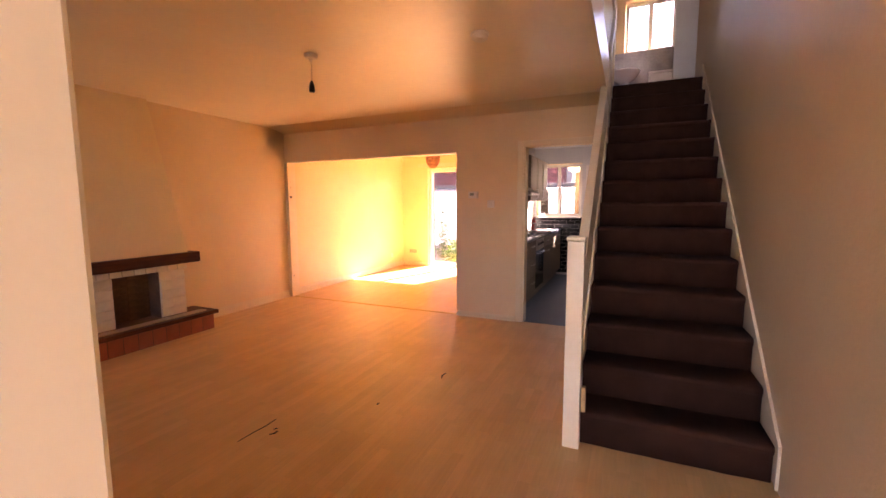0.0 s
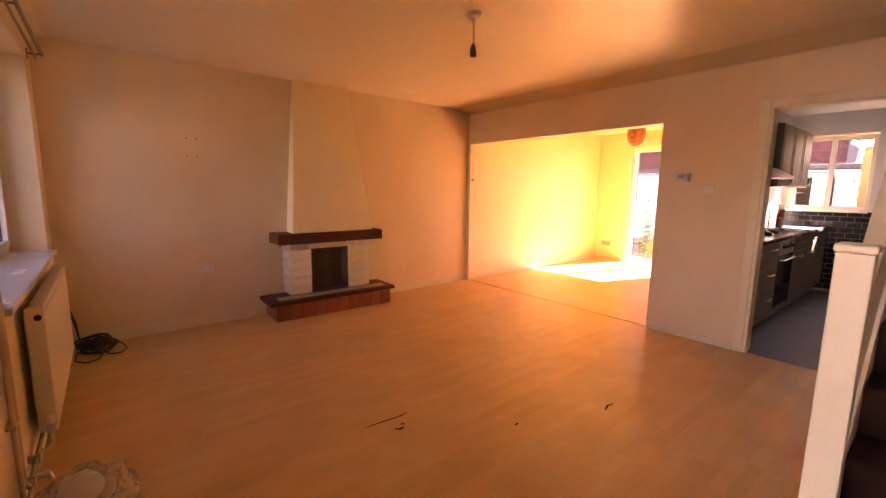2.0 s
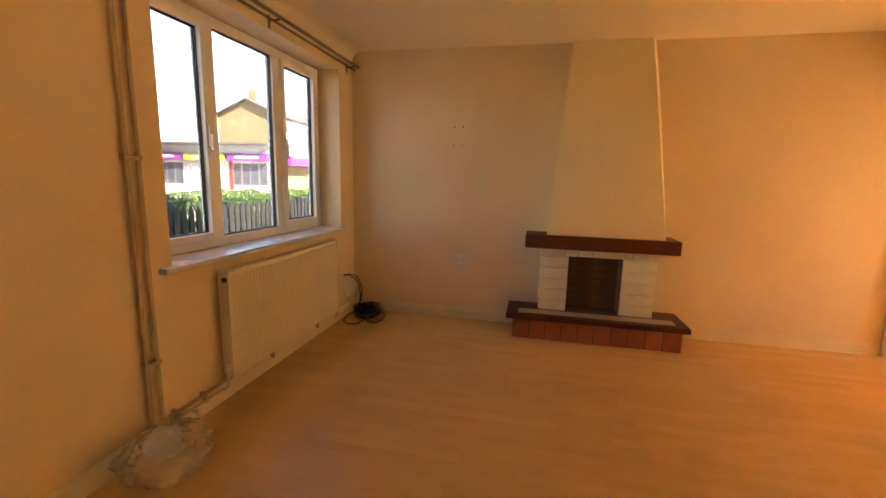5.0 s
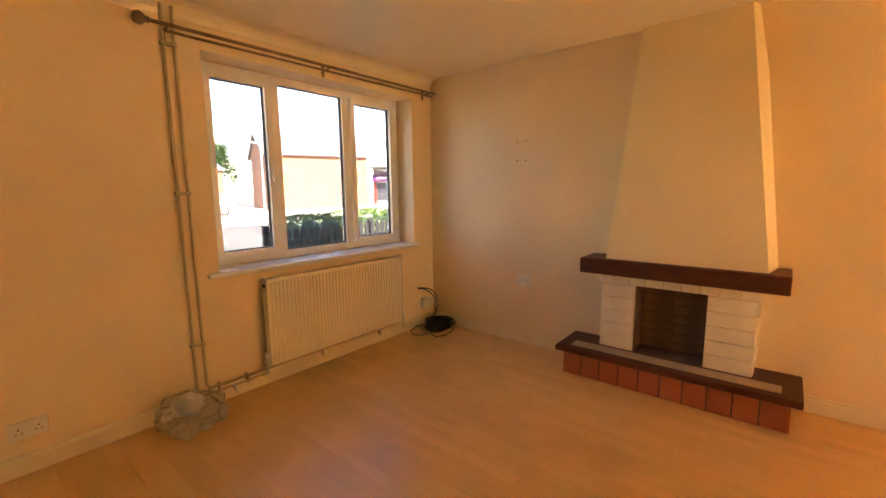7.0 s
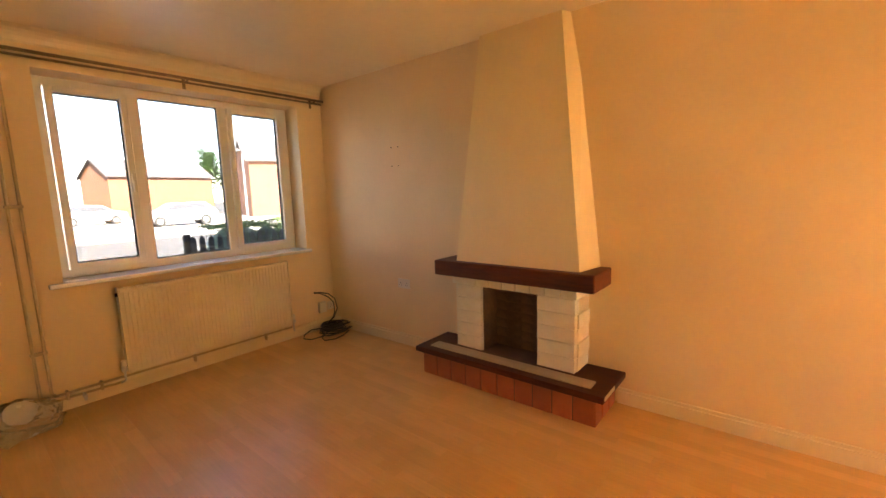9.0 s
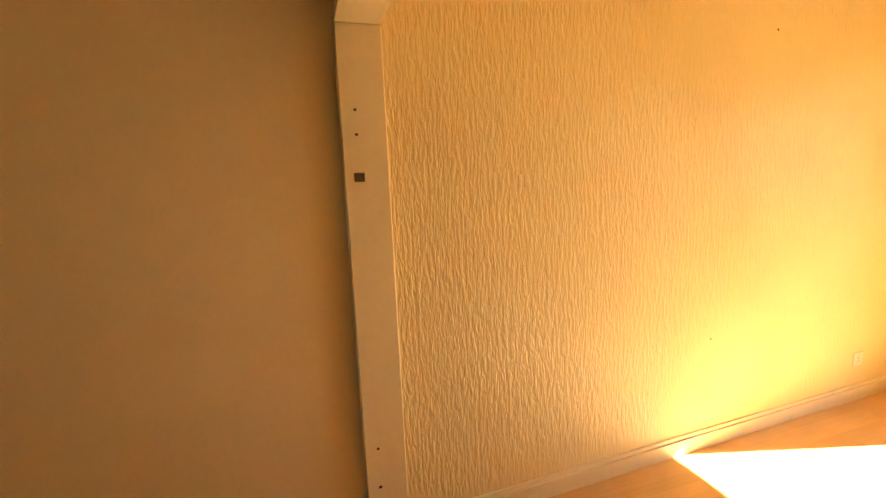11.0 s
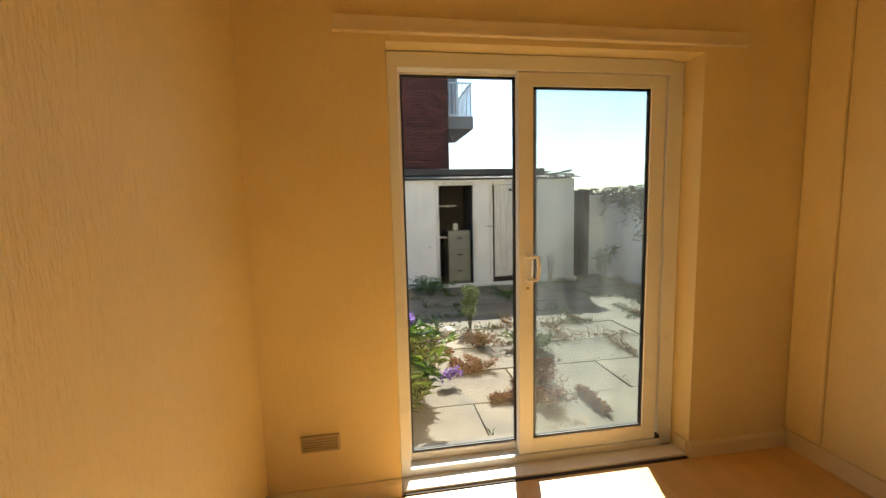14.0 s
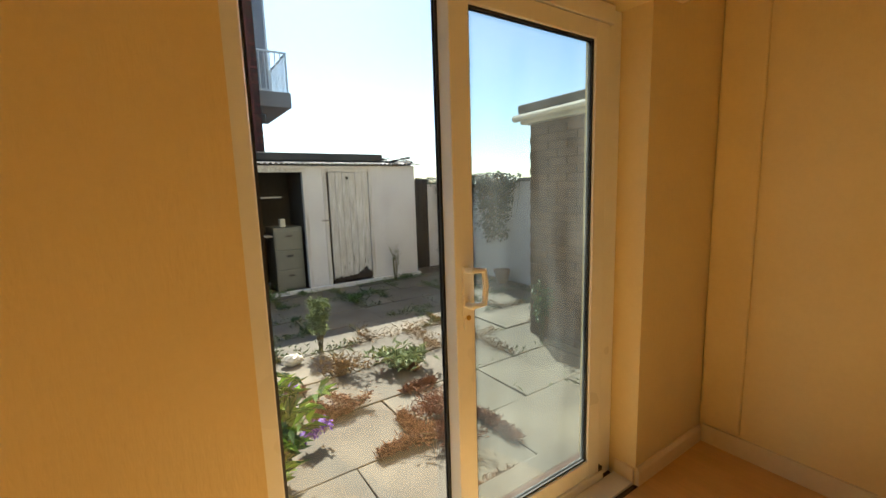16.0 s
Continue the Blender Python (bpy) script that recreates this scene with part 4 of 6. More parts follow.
def bag():
    b = thing("plastic_bag", "crumpled clear plastic bag round a white bundle", "bag")
    rg = random.Random(21)
    bm = bmesh.new()
    bmesh.ops.create_icosphere(bm, subdivisions=4, radius=1.0)
    for v in bm.verts:
        n = noise.noise(v.co * 1.8) * 0.26 + noise.noise(v.co * 4.5) * 0.16 + (0.4 - abs(noise.noise(v.co * 8))) * 0.16
        q = v.co * (1 + n)
        v.co = Vector((-2.375 + q.x * 0.175, 0.565 + q.y * 0.155, max(0.003, 0.085 + q.z * (0.125 if q.z > 0 else 0.10))))
    film = bpy.data.materials.new("clear_film")
    film.use_nodes = True
    nt = film.node_tree
    nt.nodes.remove(nt.nodes["Principled BSDF"])
    tr, df, mx, gl, m2, fr = (nt.nodes.new("ShaderNode" + k) for k in ("BsdfTransparent", "BsdfDiffuse", "MixShader", "BsdfGlossy", "MixShader", "Fresnel"))
    df.inputs[0].default_value = (0.8, 0.78, 0.74, 1)
    tr.inputs[0].default_value = (1, 1, 0.99, 1)
    gl.inputs["Roughness"].default_value = 0.18
    mx.inputs[0].default_value = 0.17
    fr.inputs[0].default_value = 1.2
    for a, c in ((tr.outputs[0], mx.inputs[1]), (df.outputs[0], mx.inputs[2]), (fr.outputs[0], m2.inputs[0]), (mx.outputs[0], m2.inputs[1]), (gl.outputs[0], m2.inputs[2]), (m2.outputs[0], nt.nodes["Material Output"].inputs[0])):
        nt.links.new(a, c)
    part("film", bm, film, b, "clear crumpled film")
    bm = bmesh.new()
    bmesh.ops.create_icosphere(bm, subdivisions=3, radius=1.0)
    for v in bm.verts:
        n = noise.noise(v.co * 1.7 + Vector((5, 2, 1))) * 0.3 + noise.noise(v.co * 5) * 0.1
        q = v.co * (1 + n)
        v.co = Vector((-2.385 + q.x * 0.074, 0.550 + q.y * 0.068, max(0.006, 0.140 + q.z * 0.066)))
    part("bundle", bm, pmat("white_cloth", (0.72, 0.68, 0.62), (0.86, 0.83, 0.78), 0.8, 9, 60, bump=0.4), b, "white bundle", smooth=True)


bag()

# scuffs on the laminate
def scuff(pts, w, label):
    bm = bmesh.new()
    row = []
    for i, p in enumerate(pts):
        d = Vector(pts[min(i + 1, len(pts) - 1)]) - Vector(pts[max(i - 1, 0)])
        s = Vector((-d.y, d.x)).normalized() * w * (0.4 + 0.6 * math.sin(math.pi * (i + 0.3) / len(pts)))
        row.append([bm.verts.new((p[0] + s.x * k, p[1] + s.y * k, 0.0012)) for k in (1, -1)])
    for a, b in zip(row, row[1:]):
        bm.faces.new((a[0], b[0], b[1], a[1]))
    tagged(part("floor_scuff", bm, M_MARK), label, "scuff")


scuff([(-2.28, 1.75), (-2.275, 1.85), (-2.265, 1.95), (-2.27, 2.03)], 0.006, "dark gouge along a laminate joint")
scuff([(-2.17, 1.88), (-2.15, 1.905), (-2.155, 1.93)], 0.010, "small dark chip in the laminate floor")
scuff([(-2.19, 1.93), (-2.18, 1.955)], 0.008, "small dark chip in the laminate floor")
scuff([(-1.55, 3.02), (-1.57, 3.08), (-1.56, 3.13)], 0.008, "dark scuff on the laminate floor")
scuff([(-1.36, 1.22), (-1.37, 1.26)], 0.006, "small dark scuff on the laminate floor")
scuff([(-1.78, 2.45), (-1.785, 2.48)], 0.008, "small dark scuff on the laminate floor")

# ---- sliding patio door ----
pd = tagged(new("door_1"), "white plastic sliding patio door with two glazed panels", "door", kind="structure")
fy0, fy1 = 8.505, 8.615
bm = bmesh.new()
add_box(bm, PAT[0] + 0.004, -4.222, fy0, fy1, 0.0, 2.148, 0.004)
add_box(bm, -2.785, PAT[1] - 0.004, fy0 + 0.03, fy1, 0.0, 2.148, 0.004)
add_box(bm, -4.224, -2.783, fy0 + 0.001, fy1 - 0.001, 2.075, 2.148, 0.004)
add_box(bm, -4.224, -2.783, fy0 + 0.001, fy1 - 0.001, 0.0, 0.055, 0.004)
part("door_frame", bm, M_UPVC, pd)
fl = part("fixed_panel", box(-4.2215, -4.209, 8.575, 8.612, 0.056, 2.074), M_UPVC, pd)
bm = bmesh.new()
add_box(bm, -3.620, -3.512, 8.560, 8.613, 0.056, 2.074, 0.004)
add_box(bm, -4.2085, -3.6205, 8.575, 8.612, 0.056, 0.100, 0.003)
add_box(bm, -4.2085, -3.6205, 8.575, 8.612, 2.066, 2.0745)
part("fixed_rail", bm, M_UPVC, pd)
pane(pd, -4.209, -3.620, 0.100, 2.066, 8.595)
# sliding leaf in the inner track
bm = bmesh.new()
add_box(bm, -3.628, -3.548, 8.512, 8.556, 0.060, 2.072, 0.004)
add_box(bm, -2.898, -2.815, 8.512, 8.556, 0.060, 2.072, 0.004)
add_box(bm, -3.550, -2.896, 8.513, 8.555, 0.060, 0.143, 0.004)
add_box(bm, -3.550, -2.896, 8.513, 8.555, 2.004, 2.072, 0.004)
leaf = part("sliding_leaf", bm, M_UPVC, pd)
pane(pd, -3.549, -2.897, 0.142, 2.005, 8.534, M_GLASSD)
part("track", box(-2.814, -2.786, 8.512, 8.556, 0.056, 0.075, 0.002), M_GASKET, pd)
part("track", box(-2.812, -2.788, 8.545, 8.556, 0.08, 2.07, 0.002), M_UPVC, pd)
bm = box(-3.603, -3.567, 8.501, 8.512, 0.985, 1.165, 0.004)
add_tube(bm, [(-3.59, 8.51, 1.150), (-3.585, 8.475, 1.152), (-3.545, 8.462, 1.150), (-3.540, 8.460, 1.10), (-3.545, 8.462, 1.035), (-3.585, 8.475, 1.030), (-3.59, 8.51, 1.030)], 0.011, 8)
hd = part("handle", bm, M_UPVC, pd, "white D-shaped pull handle")
part("keyhole", lathe([(0.009, 0.0), (0.009, -0.004), (0.003, -0.005)], 12, (-3.585, 8.501, 0.985), "y"), M_BRASS, hd)
part("handle", box(-3.600, -3.580, 8.4985, 8.5115, 0.94, 0.984, 0.003), M_UPVC, pd)
part("mat_strip", box(PAT[0] + 0.01, PAT[1] - 0.01, YB - 0.014, YB + 0.003, -0.004, 0.0062, 0.002), M_MARK, pd)

vt = thing("air_vent", "grey-brown louvred air vent low on the wall", "air vent")
part("frame", box(-4.740, -4.562, YB - 0.012, YB - 0.001, 0.281, 0.362, 0.003), M_VENT, vt)
sl_m = mesh_of("slat", prism([(0, 0), (-0.006, 0.003), (-0.006, 0.006), (0, 0.006)], -0.078, 0.078, "x"))
pieces("slat", sl_m, M_VENT, [pose(-4.651, YB - 0.012, 0.290 + 0.0125 * i) for i in range(5)], vt)

# lampshade hanging in the rear room
sh = thing("ceiling_lamp", "red-brown patterned rounded lampshade on a ceiling flex", "lampshade")
sx, sy = -3.325, 6.65
M_SHADE = pmat("patterned_shade", (0.26, 0.10, 0.055), (0.60, 0.34, 0.20), 0.7, 26, 60, bump=0.3)
bm = lathe([(0.030, 0.135), (0.085, 0.115), (0.115, 0.07), (0.124, 0.0), (0.116, -0.07), (0.094, -0.125), (0.060, -0.165), (0.030, -0.182), (0.028, -0.178), (0.090, -0.120), (0.112, -0.066), (0.118, 0.0), (0.108, 0.066)], 28, (sx, sy, 2.165))
part("shade", bm, M_SHADE, sh)
part("flex", tube([(sx, sy, ZC), (sx, sy, 2.29)], 0.004, 6), M_PLAST, sh)
part("ceiling_rose", lathe([(0.045, 0), (0.045, -0.012), (0.015, -0.03)], 20, (sx, sy, ZC)), M_PLAST, sh)

# ---- kitchen ----
M_UNIT = pmat("grey_brown_unit", (0.19, 0.155, 0.12), (0.27, 0.225, 0.18), 0.45, 4, 30, stretch=(3, 3, 0.5), bump=0.1)
M_TOP = pmat("dark_speckled_worktop", (0.04, 0.045, 0.06), (0.11, 0.12, 0.15), 0.25, 6, 200, bump=0.0)
M_BTILE = pmat("black_gloss_tile", (0.012, 0.012, 0.014), (0.03, 0.03, 0.033), 0.15, 4, 40, bump=0.05, vary=0.3)
M_KGROUT = pmat("pale_grout", (0.35, 0.34, 0.32), (0.45, 0.44, 0.42), 0.9, 8, 60, bump=0.0)
M_OVEN = pmat("oven_glass", (0.006, 0.006, 0.007), (0.015, 0.015, 0.016), 0.12, 4, 40, bump=0.0)
KX = -1.42


def base_unit(y0, y1, drawers=0, oven=False):
    u = thing("base_cabinet", "grey-brown kitchen base unit with bar handles" if not oven else "kitchen base unit with built-in black oven", "cabinet", "" if oven else "kitchen base units")
    part("carcass", box(XK2 + 0.01, KX - 0.022, y0 + 0.002, y1 - 0.002, 0.12, 0.868), M_UNIT, u)
    part("plinth", box(XK2 + 0.03, KX - 0.07, y0 + 0.002, y1 - 0.002, 0.001, 0.119), M_UNIT, u)
    if oven:
        d = part("oven_door", box(KX - 0.021, KX, y0 + 0.006, y1 - 0.006, 0.16, 0.70, 0.004), M_OVEN, u, "black glass oven door")
        part("handle", tube([(KX, y0 + 0.06, 0.66), (KX + 0.035, y0 + 0.06, 0.66), (KX + 0.035, y1 - 0.06, 0.66), (KX, y1 - 0.06, 0.66)], 0.008), M_CHROME, d)
        part("control_panel", box(KX - 0.021, KX, y0 + 0.006, y1 - 0.006, 0.705, 0.862, 0.004), M_CHROME, u)
        for k in range(4):
            part("knob", lathe([(0.018, 0), (0.016, 0.02), (0.006, 0.021)], 12, (KX, y0 + 0.12 + 0.12 * k, 0.79), "x"), M_BLACK, u)
        return
    cuts = [0.125, 0.36, 0.61, 0.862] if drawers == 3 else [0.125, 0.70, 0.862]
    for a, b in zip(cuts, cuts[1:]):
        f = part("drawer_front" if b - a < 0.4 else "door", box(KX - 0.021, KX, y0 + 0.004, y1 - 0.004, a + 0.003, b - 0.003, 0.004), M_UNIT, u)
        zc = b - 0.07
        c = (y0 + y1) / 2
        part("handle", tube([(KX, c - 0.07, zc), (KX + 0.028, c - 0.06, zc), (KX + 0.028, c + 0.06, zc), (KX, c + 0.07, zc)], 0.006), M_CHROME, f)


base_unit(5.02, 5.52)
base_unit(5.52, 6.02, 3)
base_unit(6.02, 6.62, 0, True)
base_unit(6.62, 7.22)
base_unit(7.22, 7.80)
base_unit(7.80, 8.37)
tagged(part("worktop", box(XK2 + 0.002, KX + 0.025, 5.0, 8.376, 0.870, 0.908, 0.006), M_TOP), "dark speckled worktop over the base units", "worktop")


def wall_unit(y0, y1, open_door=False):
    u = thing("wall_cabinet", "grey kitchen wall unit with looped metal handle", "cabinet", "kitchen wall units")
    x1 = XK2 + 0.32
    part("carcass", box(XK2 + 0.002, x1 - 0.02, y0 + 0.002, y1 - 0.002, 1.42, 2.12), M_UNIT, u)
    d = part("door", box(x1 - 0.019, x1, y0 + 0.004, y1 - 0.004, 1.423, 2.117, 0.004), M_UNIT, u)
    part("door_panel", box(x1 + 0.0002, x1 + 0.006, y0 + 0.06, y1 - 0.06, 1.48, 2.06, 0.003), M_UNIT, u)
    part("handle", tube([(x1, y1 - 0.03, 1.46), (x1 + 0.03, y1 - 0.03, 1.47), (x1 + 0.03, y1 - 0.03, 1.60), (x1, y1 - 0.03, 1.61)], 0.006), M_CHROME, d)


for y in (6.62, 7.10, 7.58):
    wall_unit(y, y + 0.47)
hood = thing("cooker_hood", "slim steel cooker hood above the hob", "cooker hood")
part("body", prism([(XK2 + 0.002, 1.50), (XK2 + 0.46, 1.50), (XK2 + 0.46, 1.53), (XK2 + 0.30, 1.62), (XK2 + 0.002, 1.62)], 6.02, 6.60, "y"), M_CHROME, hood)
hob = thing("hob", "black four-burner gas hob set in the worktop", "hob")
part("plate", box(XK2 + 0.08, KX - 0.06, 6.05, 6.60, 0.9085, 0.918, 0.003), M_OVEN, hob)
for i, (a, b) in enumerate(((-1.80, 6.19), (-1.80, 6.46), (-1.58, 6.19), (-1.58, 6.46))):
    part("burner", lathe([(0.045, 0), (0.045, 0.012), (0.03, 0.02), (0.01, 0.022)], 16, (a, b, 0.918)), M_BLACK, hob)
    g = tube([(a - 0.09, b, 0.918), (a - 0.085, b, 0.95), (a + 0.085, b, 0.95), (a + 0.09, b, 0.918)], 0.005, 5)
    add_tube(g, [(a, b - 0.09, 0.918), (a, b - 0.085, 0.95), (a, b + 0.085, 0.95), (a, b + 0.09, 0.918)], 0.005, 5)
    part("pan_support", g, M_BLACK, hob)
sink = thing("sink", "stainless steel sink and drainer in the worktop", "sink")
bm = box(XK2 + 0.08, KX - 0.04, 6.95, 7.75, 0.9085, 0.914, 0.003)
for i in range(8):
    add_box(bm, XK2 + 0.12, KX - 0.10, 6.98 + 0.04 * i, 6.99 + 0.04 * i, 0.914, 0.918)
part("drainer", bm, M_CHROME, sink)
part("bowl_rim", tube([(-1.86, 7.36, 0.916), (-1.52, 7.36, 0.916), (-1.52, 7.70, 0.916), (-1.86, 7.70, 0.916)], 0.008, 6, True), M_CHROME, sink)
tap = part("tap", tube([(-1.84, 7.33, 0.914), (-1.84, 7.33, 1.13), (-1.80, 7.37, 1.20), (-1.72, 7.45, 1.19), (-1.70, 7.47, 1.14)], 0.011, 8), M_CHROME, sink, smooth=True)
rack = thing("dish_rack", "wire dish rack with a red item beside the sink", "dish rack")
for i in range(5):
    part("wire", tube([(-1.80, 6.74 + 0.05 * i, 0.916), (-1.80, 6.74 + 0.05 * i, 1.06), (-1.60, 6.74 + 0.05 * i, 1.06), (-1.60, 6.74 + 0.05 * i, 0.916)], 0.004, 5), M_CHROME, rack)
M_RED = pmat("red_plastic", (0.45, 0.03, 0.02), (0.6, 0.06, 0.04), 0.4, 5, 40, bump=0)
bt = thing("bottle", "red plastic bottle standing on the worktop", "bottle")
part("body", lathe([(0.03, 0), (0.034, 0.01), (0.034, 0.15), (0.015, 0.19), (0.013, 0.22)], 16, (-1.72, 7.27, 0.919)), M_RED, bt)
part("cap", lathe([(0.015, 0.221), (0.015, 0.25), (0.01, 0.255)], 12, (-1.72, 7.27, 0.919)), M_PLAST, bt)
# splashback tiles on the kitchen's rear wall
tiles = slab("tiling_kitchen_rear", XK2 + 0.002, XR - 0.01, YB - 0.012, YB - 0.0005, 0.0, 1.118, material=M_KGROUT)
# side tiles above the worktop
slab("tiling_kitchen_side", XK2 + 0.0005, XK2 + 0.008, 5.0, 8.376, 0.91, 1.418, material=M_UPVC)
M_KWALL = pmat("kitchen_white_paint", (0.62, 0.63, 0.62), (0.72, 0.73, 0.72), 0.6, 2, 40, bump=0.2)
wall_y("wall_lining_kitchen_rear", XK2 + 0.009, XR - 0.01, YB - 0.007, YB - 0.0006, 1.12, ZC - 0.008, [(KWIN[0], KWIN[1], 1.12, KWIN[3])], M_KWALL)
slab("wall_lining_kitchen_side", XK2 + 0.0005, XK2 + 0.006, YQ + 0.003, YB - 0.008, 1.42, ZC - 0.008, material=M_KWALL)
slab("ceiling_lining_kitchen", XK2 + 0.001, XS - 0.04, YQ + 0.003, YB - 0.001, ZC - 0.007, ZC - 0.001, material=M_KWALL)
kw = tagged(new("window_2"), "white two-light kitchen window with a pale blind", "window", kind="structure")
casement(kw, "window_frame", KWIN[0] + 0.006, KWIN[1] - 0.006, KWIN[2] + 0.006, KWIN[3] - 0.006, YB + 0.12, YB + 0.18, 0.05)
part("mullion", box(-1.52, -1.46, YB + 0.121, YB + 0.179, KWIN[2] + 0.05, KWIN[3] - 0.05, 0.003), M_UPVC, kw)
pane(kw, KWIN[0] + 0.05, -1.515, KWIN[2] + 0.05, KWIN[3] - 0.05, YB + 0.15)
pane(kw, -1.465, KWIN[1] - 0.05, KWIN[2] + 0.05, KWIN[3] - 0.05, YB + 0.15)
part("window_sill", box(KWIN[0] + 0.002, KWIN[1] - 0.002, YB - 0.03, YB + 0.118, 1.10, 1.119), M_UPVC, kw)
kd = tagged(new("door_2"), "white kitchen back door with a lever handle", "door", kind="structure")
bm = box(-0.985, -0.925, YB - 0.045, YB - 0.013, 0.002, 2.08, 0.004)
add_box(bm, -0.115, -0.055, YB - 0.045, YB - 0.013, 0.002, 2.08, 0.004)
add_box(bm, -0.924, -0.116, YB - 0.044, YB - 0.014, 2.02, 2.08, 0.004)
part("door_frame", bm, M_UPVC, kd)
lf2 = part("leaf", box(-0.922, -0.118, YB - 0.036, YB - 0.0135, 0.01, 2.018, 0.003), M_UPVC, kd)
for z0, z1 in ((0.15, 0.85), (1.0, 1.88)):
    part("panel", box(-0.80, -0.24, YB - 0.042, YB - 0.0365, z0, z1, 0.003), M_KWALL, lf2)
part("handle", tube([(-0.865, YB - 0.036, 1.02), (-0.865, YB - 0.075, 1.02), (-0.76, YB - 0.08, 1.02)], 0.009, 8), M_CHROME, kd)
ks = thing("strip_lamp", "unlit white strip lamp under the kitchen ceiling", "lamp")
part("body", box(-1.0, -0.93, 5.6, 6.8, ZC - 0.05, ZC - 0.001, 0.01), M_PLAST, ks)

# unseen window, added so daylight reaches the wall beside the stairs
sw3 = tagged(new("added_window_4"), "unseen white window added over the front door to light the stairs", "window", kind="structure")
casement(sw3, "window_frame", SWIN[0] + 0.004, SWIN[1] - 0.004, SWIN[2] + 0.004, SWIN[3] - 0.004, YO + 0.08, YO + 0.14, 0.05)
pane(sw3, SWIN[0] + 0.05, SWIN[1] - 0.05, SWIN[2] + 0.05, SWIN[3] - 0.05, YO + 0.11)
# bathroom seen up the stairs
bw = tagged(new("window_3"), "white two-light bathroom window above the stairs", "window", kind="structure")
casement(bw, "window_frame", BWIN[0] + 0.004, BWIN[1] - 0.004, BWIN[2] + 0.004, BWIN[3] - 0.004, YB + 0.1, YB + 0.16, 0.05)
part("mullion", box(-0.05, 0.01, YB + 0.101, YB + 0.159, BWIN[2] + 0.05, BWIN[3] - 0.05, 0.003), M_UPVC, bw)
pane(bw, BWIN[0] + 0.05, -0.048, BWIN[2] + 0.05, BWIN[3] - 0.05, YB + 0.13)
pane(bw, 0.008, BWIN[1] - 0.05, BWIN[2] + 0.05, BWIN[3] - 0.05, YB + 0.13)
M_CERAM = pmat("white_ceramic", (0.74, 0.74, 0.74), (0.82, 0.82, 0.82), 0.12, 4, 40, bump=0.0)
bs = thing("wash_basin", "white ceramic pedestal wash basin under the window", "basin")
part("bowl", lathe([(0.06, 0.0), (0.16, 0.06), (0.24, 0.16), (0.25, 0.185), (0.235, 0.185), (0.21, 0.13), (0.05, 0.06)], 28, (-0.40, 8.12, ZU + 0.66)), M_CERAM, bs, smooth=True)
part("pedestal", lathe([(0.11, 0.0), (0.08, 0.08), (0.07, 0.5), (0.09, 0.66)], 20, (-0.40, 8.16, ZU)), M_CERAM, bs, smooth=True)
wc = thing("toilet", "white ceramic close-coupled toilet below the window", "toilet")
part("cistern", box(-0.02, 0.34, 8.20, 8.377, ZU + 0.42, ZU + 0.80, 0.02), M_CERAM, wc)
part("lid", box(-0.03, 0.35, 8.19, 8.378, ZU + 0.80, ZU + 0.835, 0.01), M_CERAM, wc)
part("bowl", lathe([(0.11, 0), (0.10, 0.1), (0.17, 0.36), (0.19, 0.40), (0.15, 0.41)], 24, (0.16, 7.98, ZU)), M_CERAM, wc, smooth=True)

# ---- laminate boards ----
def boards(parent, x0f, x1, y0, y1, seed):
    rg = random.Random(seed)
    wd, ln, gap = 0.192, 1.285, 0.0003
    cache = {}
    x, col = x1, 0
    while x > x0f - wd:
        xa = max(x - wd, x0f)
        y = y0 - rg.uniform(0.05, ln - 0.1)
        while y < y1:
            a, b = max(y, y0), min(y + ln, y1)
            if b - a > 0.02 and x - xa > 0.01:
                key = (round(b - a, 3), round(x - xa, 3))
                if key not in cache:
                    w, l = x - xa - gap, b - a - gap
                    bm = bmesh.new()
                    add_box(bm, 0, w, 0, l, -0.0095, -0.0002)
                    bmesh.ops.delete(bm, geom=[f for f in bm.faces if f.normal.z > 0.9], context="FACES_ONLY")
                    lo = [v for v in bm.verts if v.co.z > -0.001]
                    lo.sort(key=lambda v: math.atan2(v.co.y - l / 2, v.co.x - w / 2))
                    e = 0.0004
                    top = [bm.verts.new((min(max(v.co.x, e), w - e), min(max(v.co.y, e), l - e), 0.0)) for v in lo]
                    for i in range(4):
                        bm.faces.new((lo[i], lo[(i + 1) % 4], top[(i + 1) % 4], top[i]))
                    bm.faces.new(top)
                    cache[key] = mesh_of("board", bm)
                pieces("board", cache[key], M_LAM, [Matrix.Translation((xa, a, 0))], parent)
            y += ln
        x -= wd
        col += 1


boards(floor, -4.86, XR - 0.004, YO + 0.004, YP + 0.028, 1)
boards(floor_rear, -4.93, XK - 0.004, YP + 0.038, YB - 0.016, 2)
_bt = mesh_of("tile", box(0, 0.142, -0.006, 0, 0, 0.067, 0.0015))
pieces("tile", _bt, M_BTILE, [Matrix.Translation((-1.975 + 0.147 * i + (0.0735 if k % 2 else 0), YB - 0.0121, 0.045 + 0.0716 * k)) for k in range(15) for i in range(14)], tiles)
_bth = mesh_of("tile", box(0, 0.068, -0.006, 0, 0, 0.067, 0.0015))
pieces("tile", _bth, M_BTILE, [Matrix.Translation((-1.975, YB - 0.0121, 0.045 + 0.0716 * k)) for k in range(1, 15, 2)], tiles)

# ---- back garden ----
GZ = -0.12
tagged(part("ground", box(-400, 400, -400, 400, -0.5, -0.20), M_GROUND), kind="structure")
tagged(part("garden_soil", box(-9.0, 0.30, YC + 0.002, 15.6, -0.199, GZ - 0.035), M_SOIL), kind="structure")
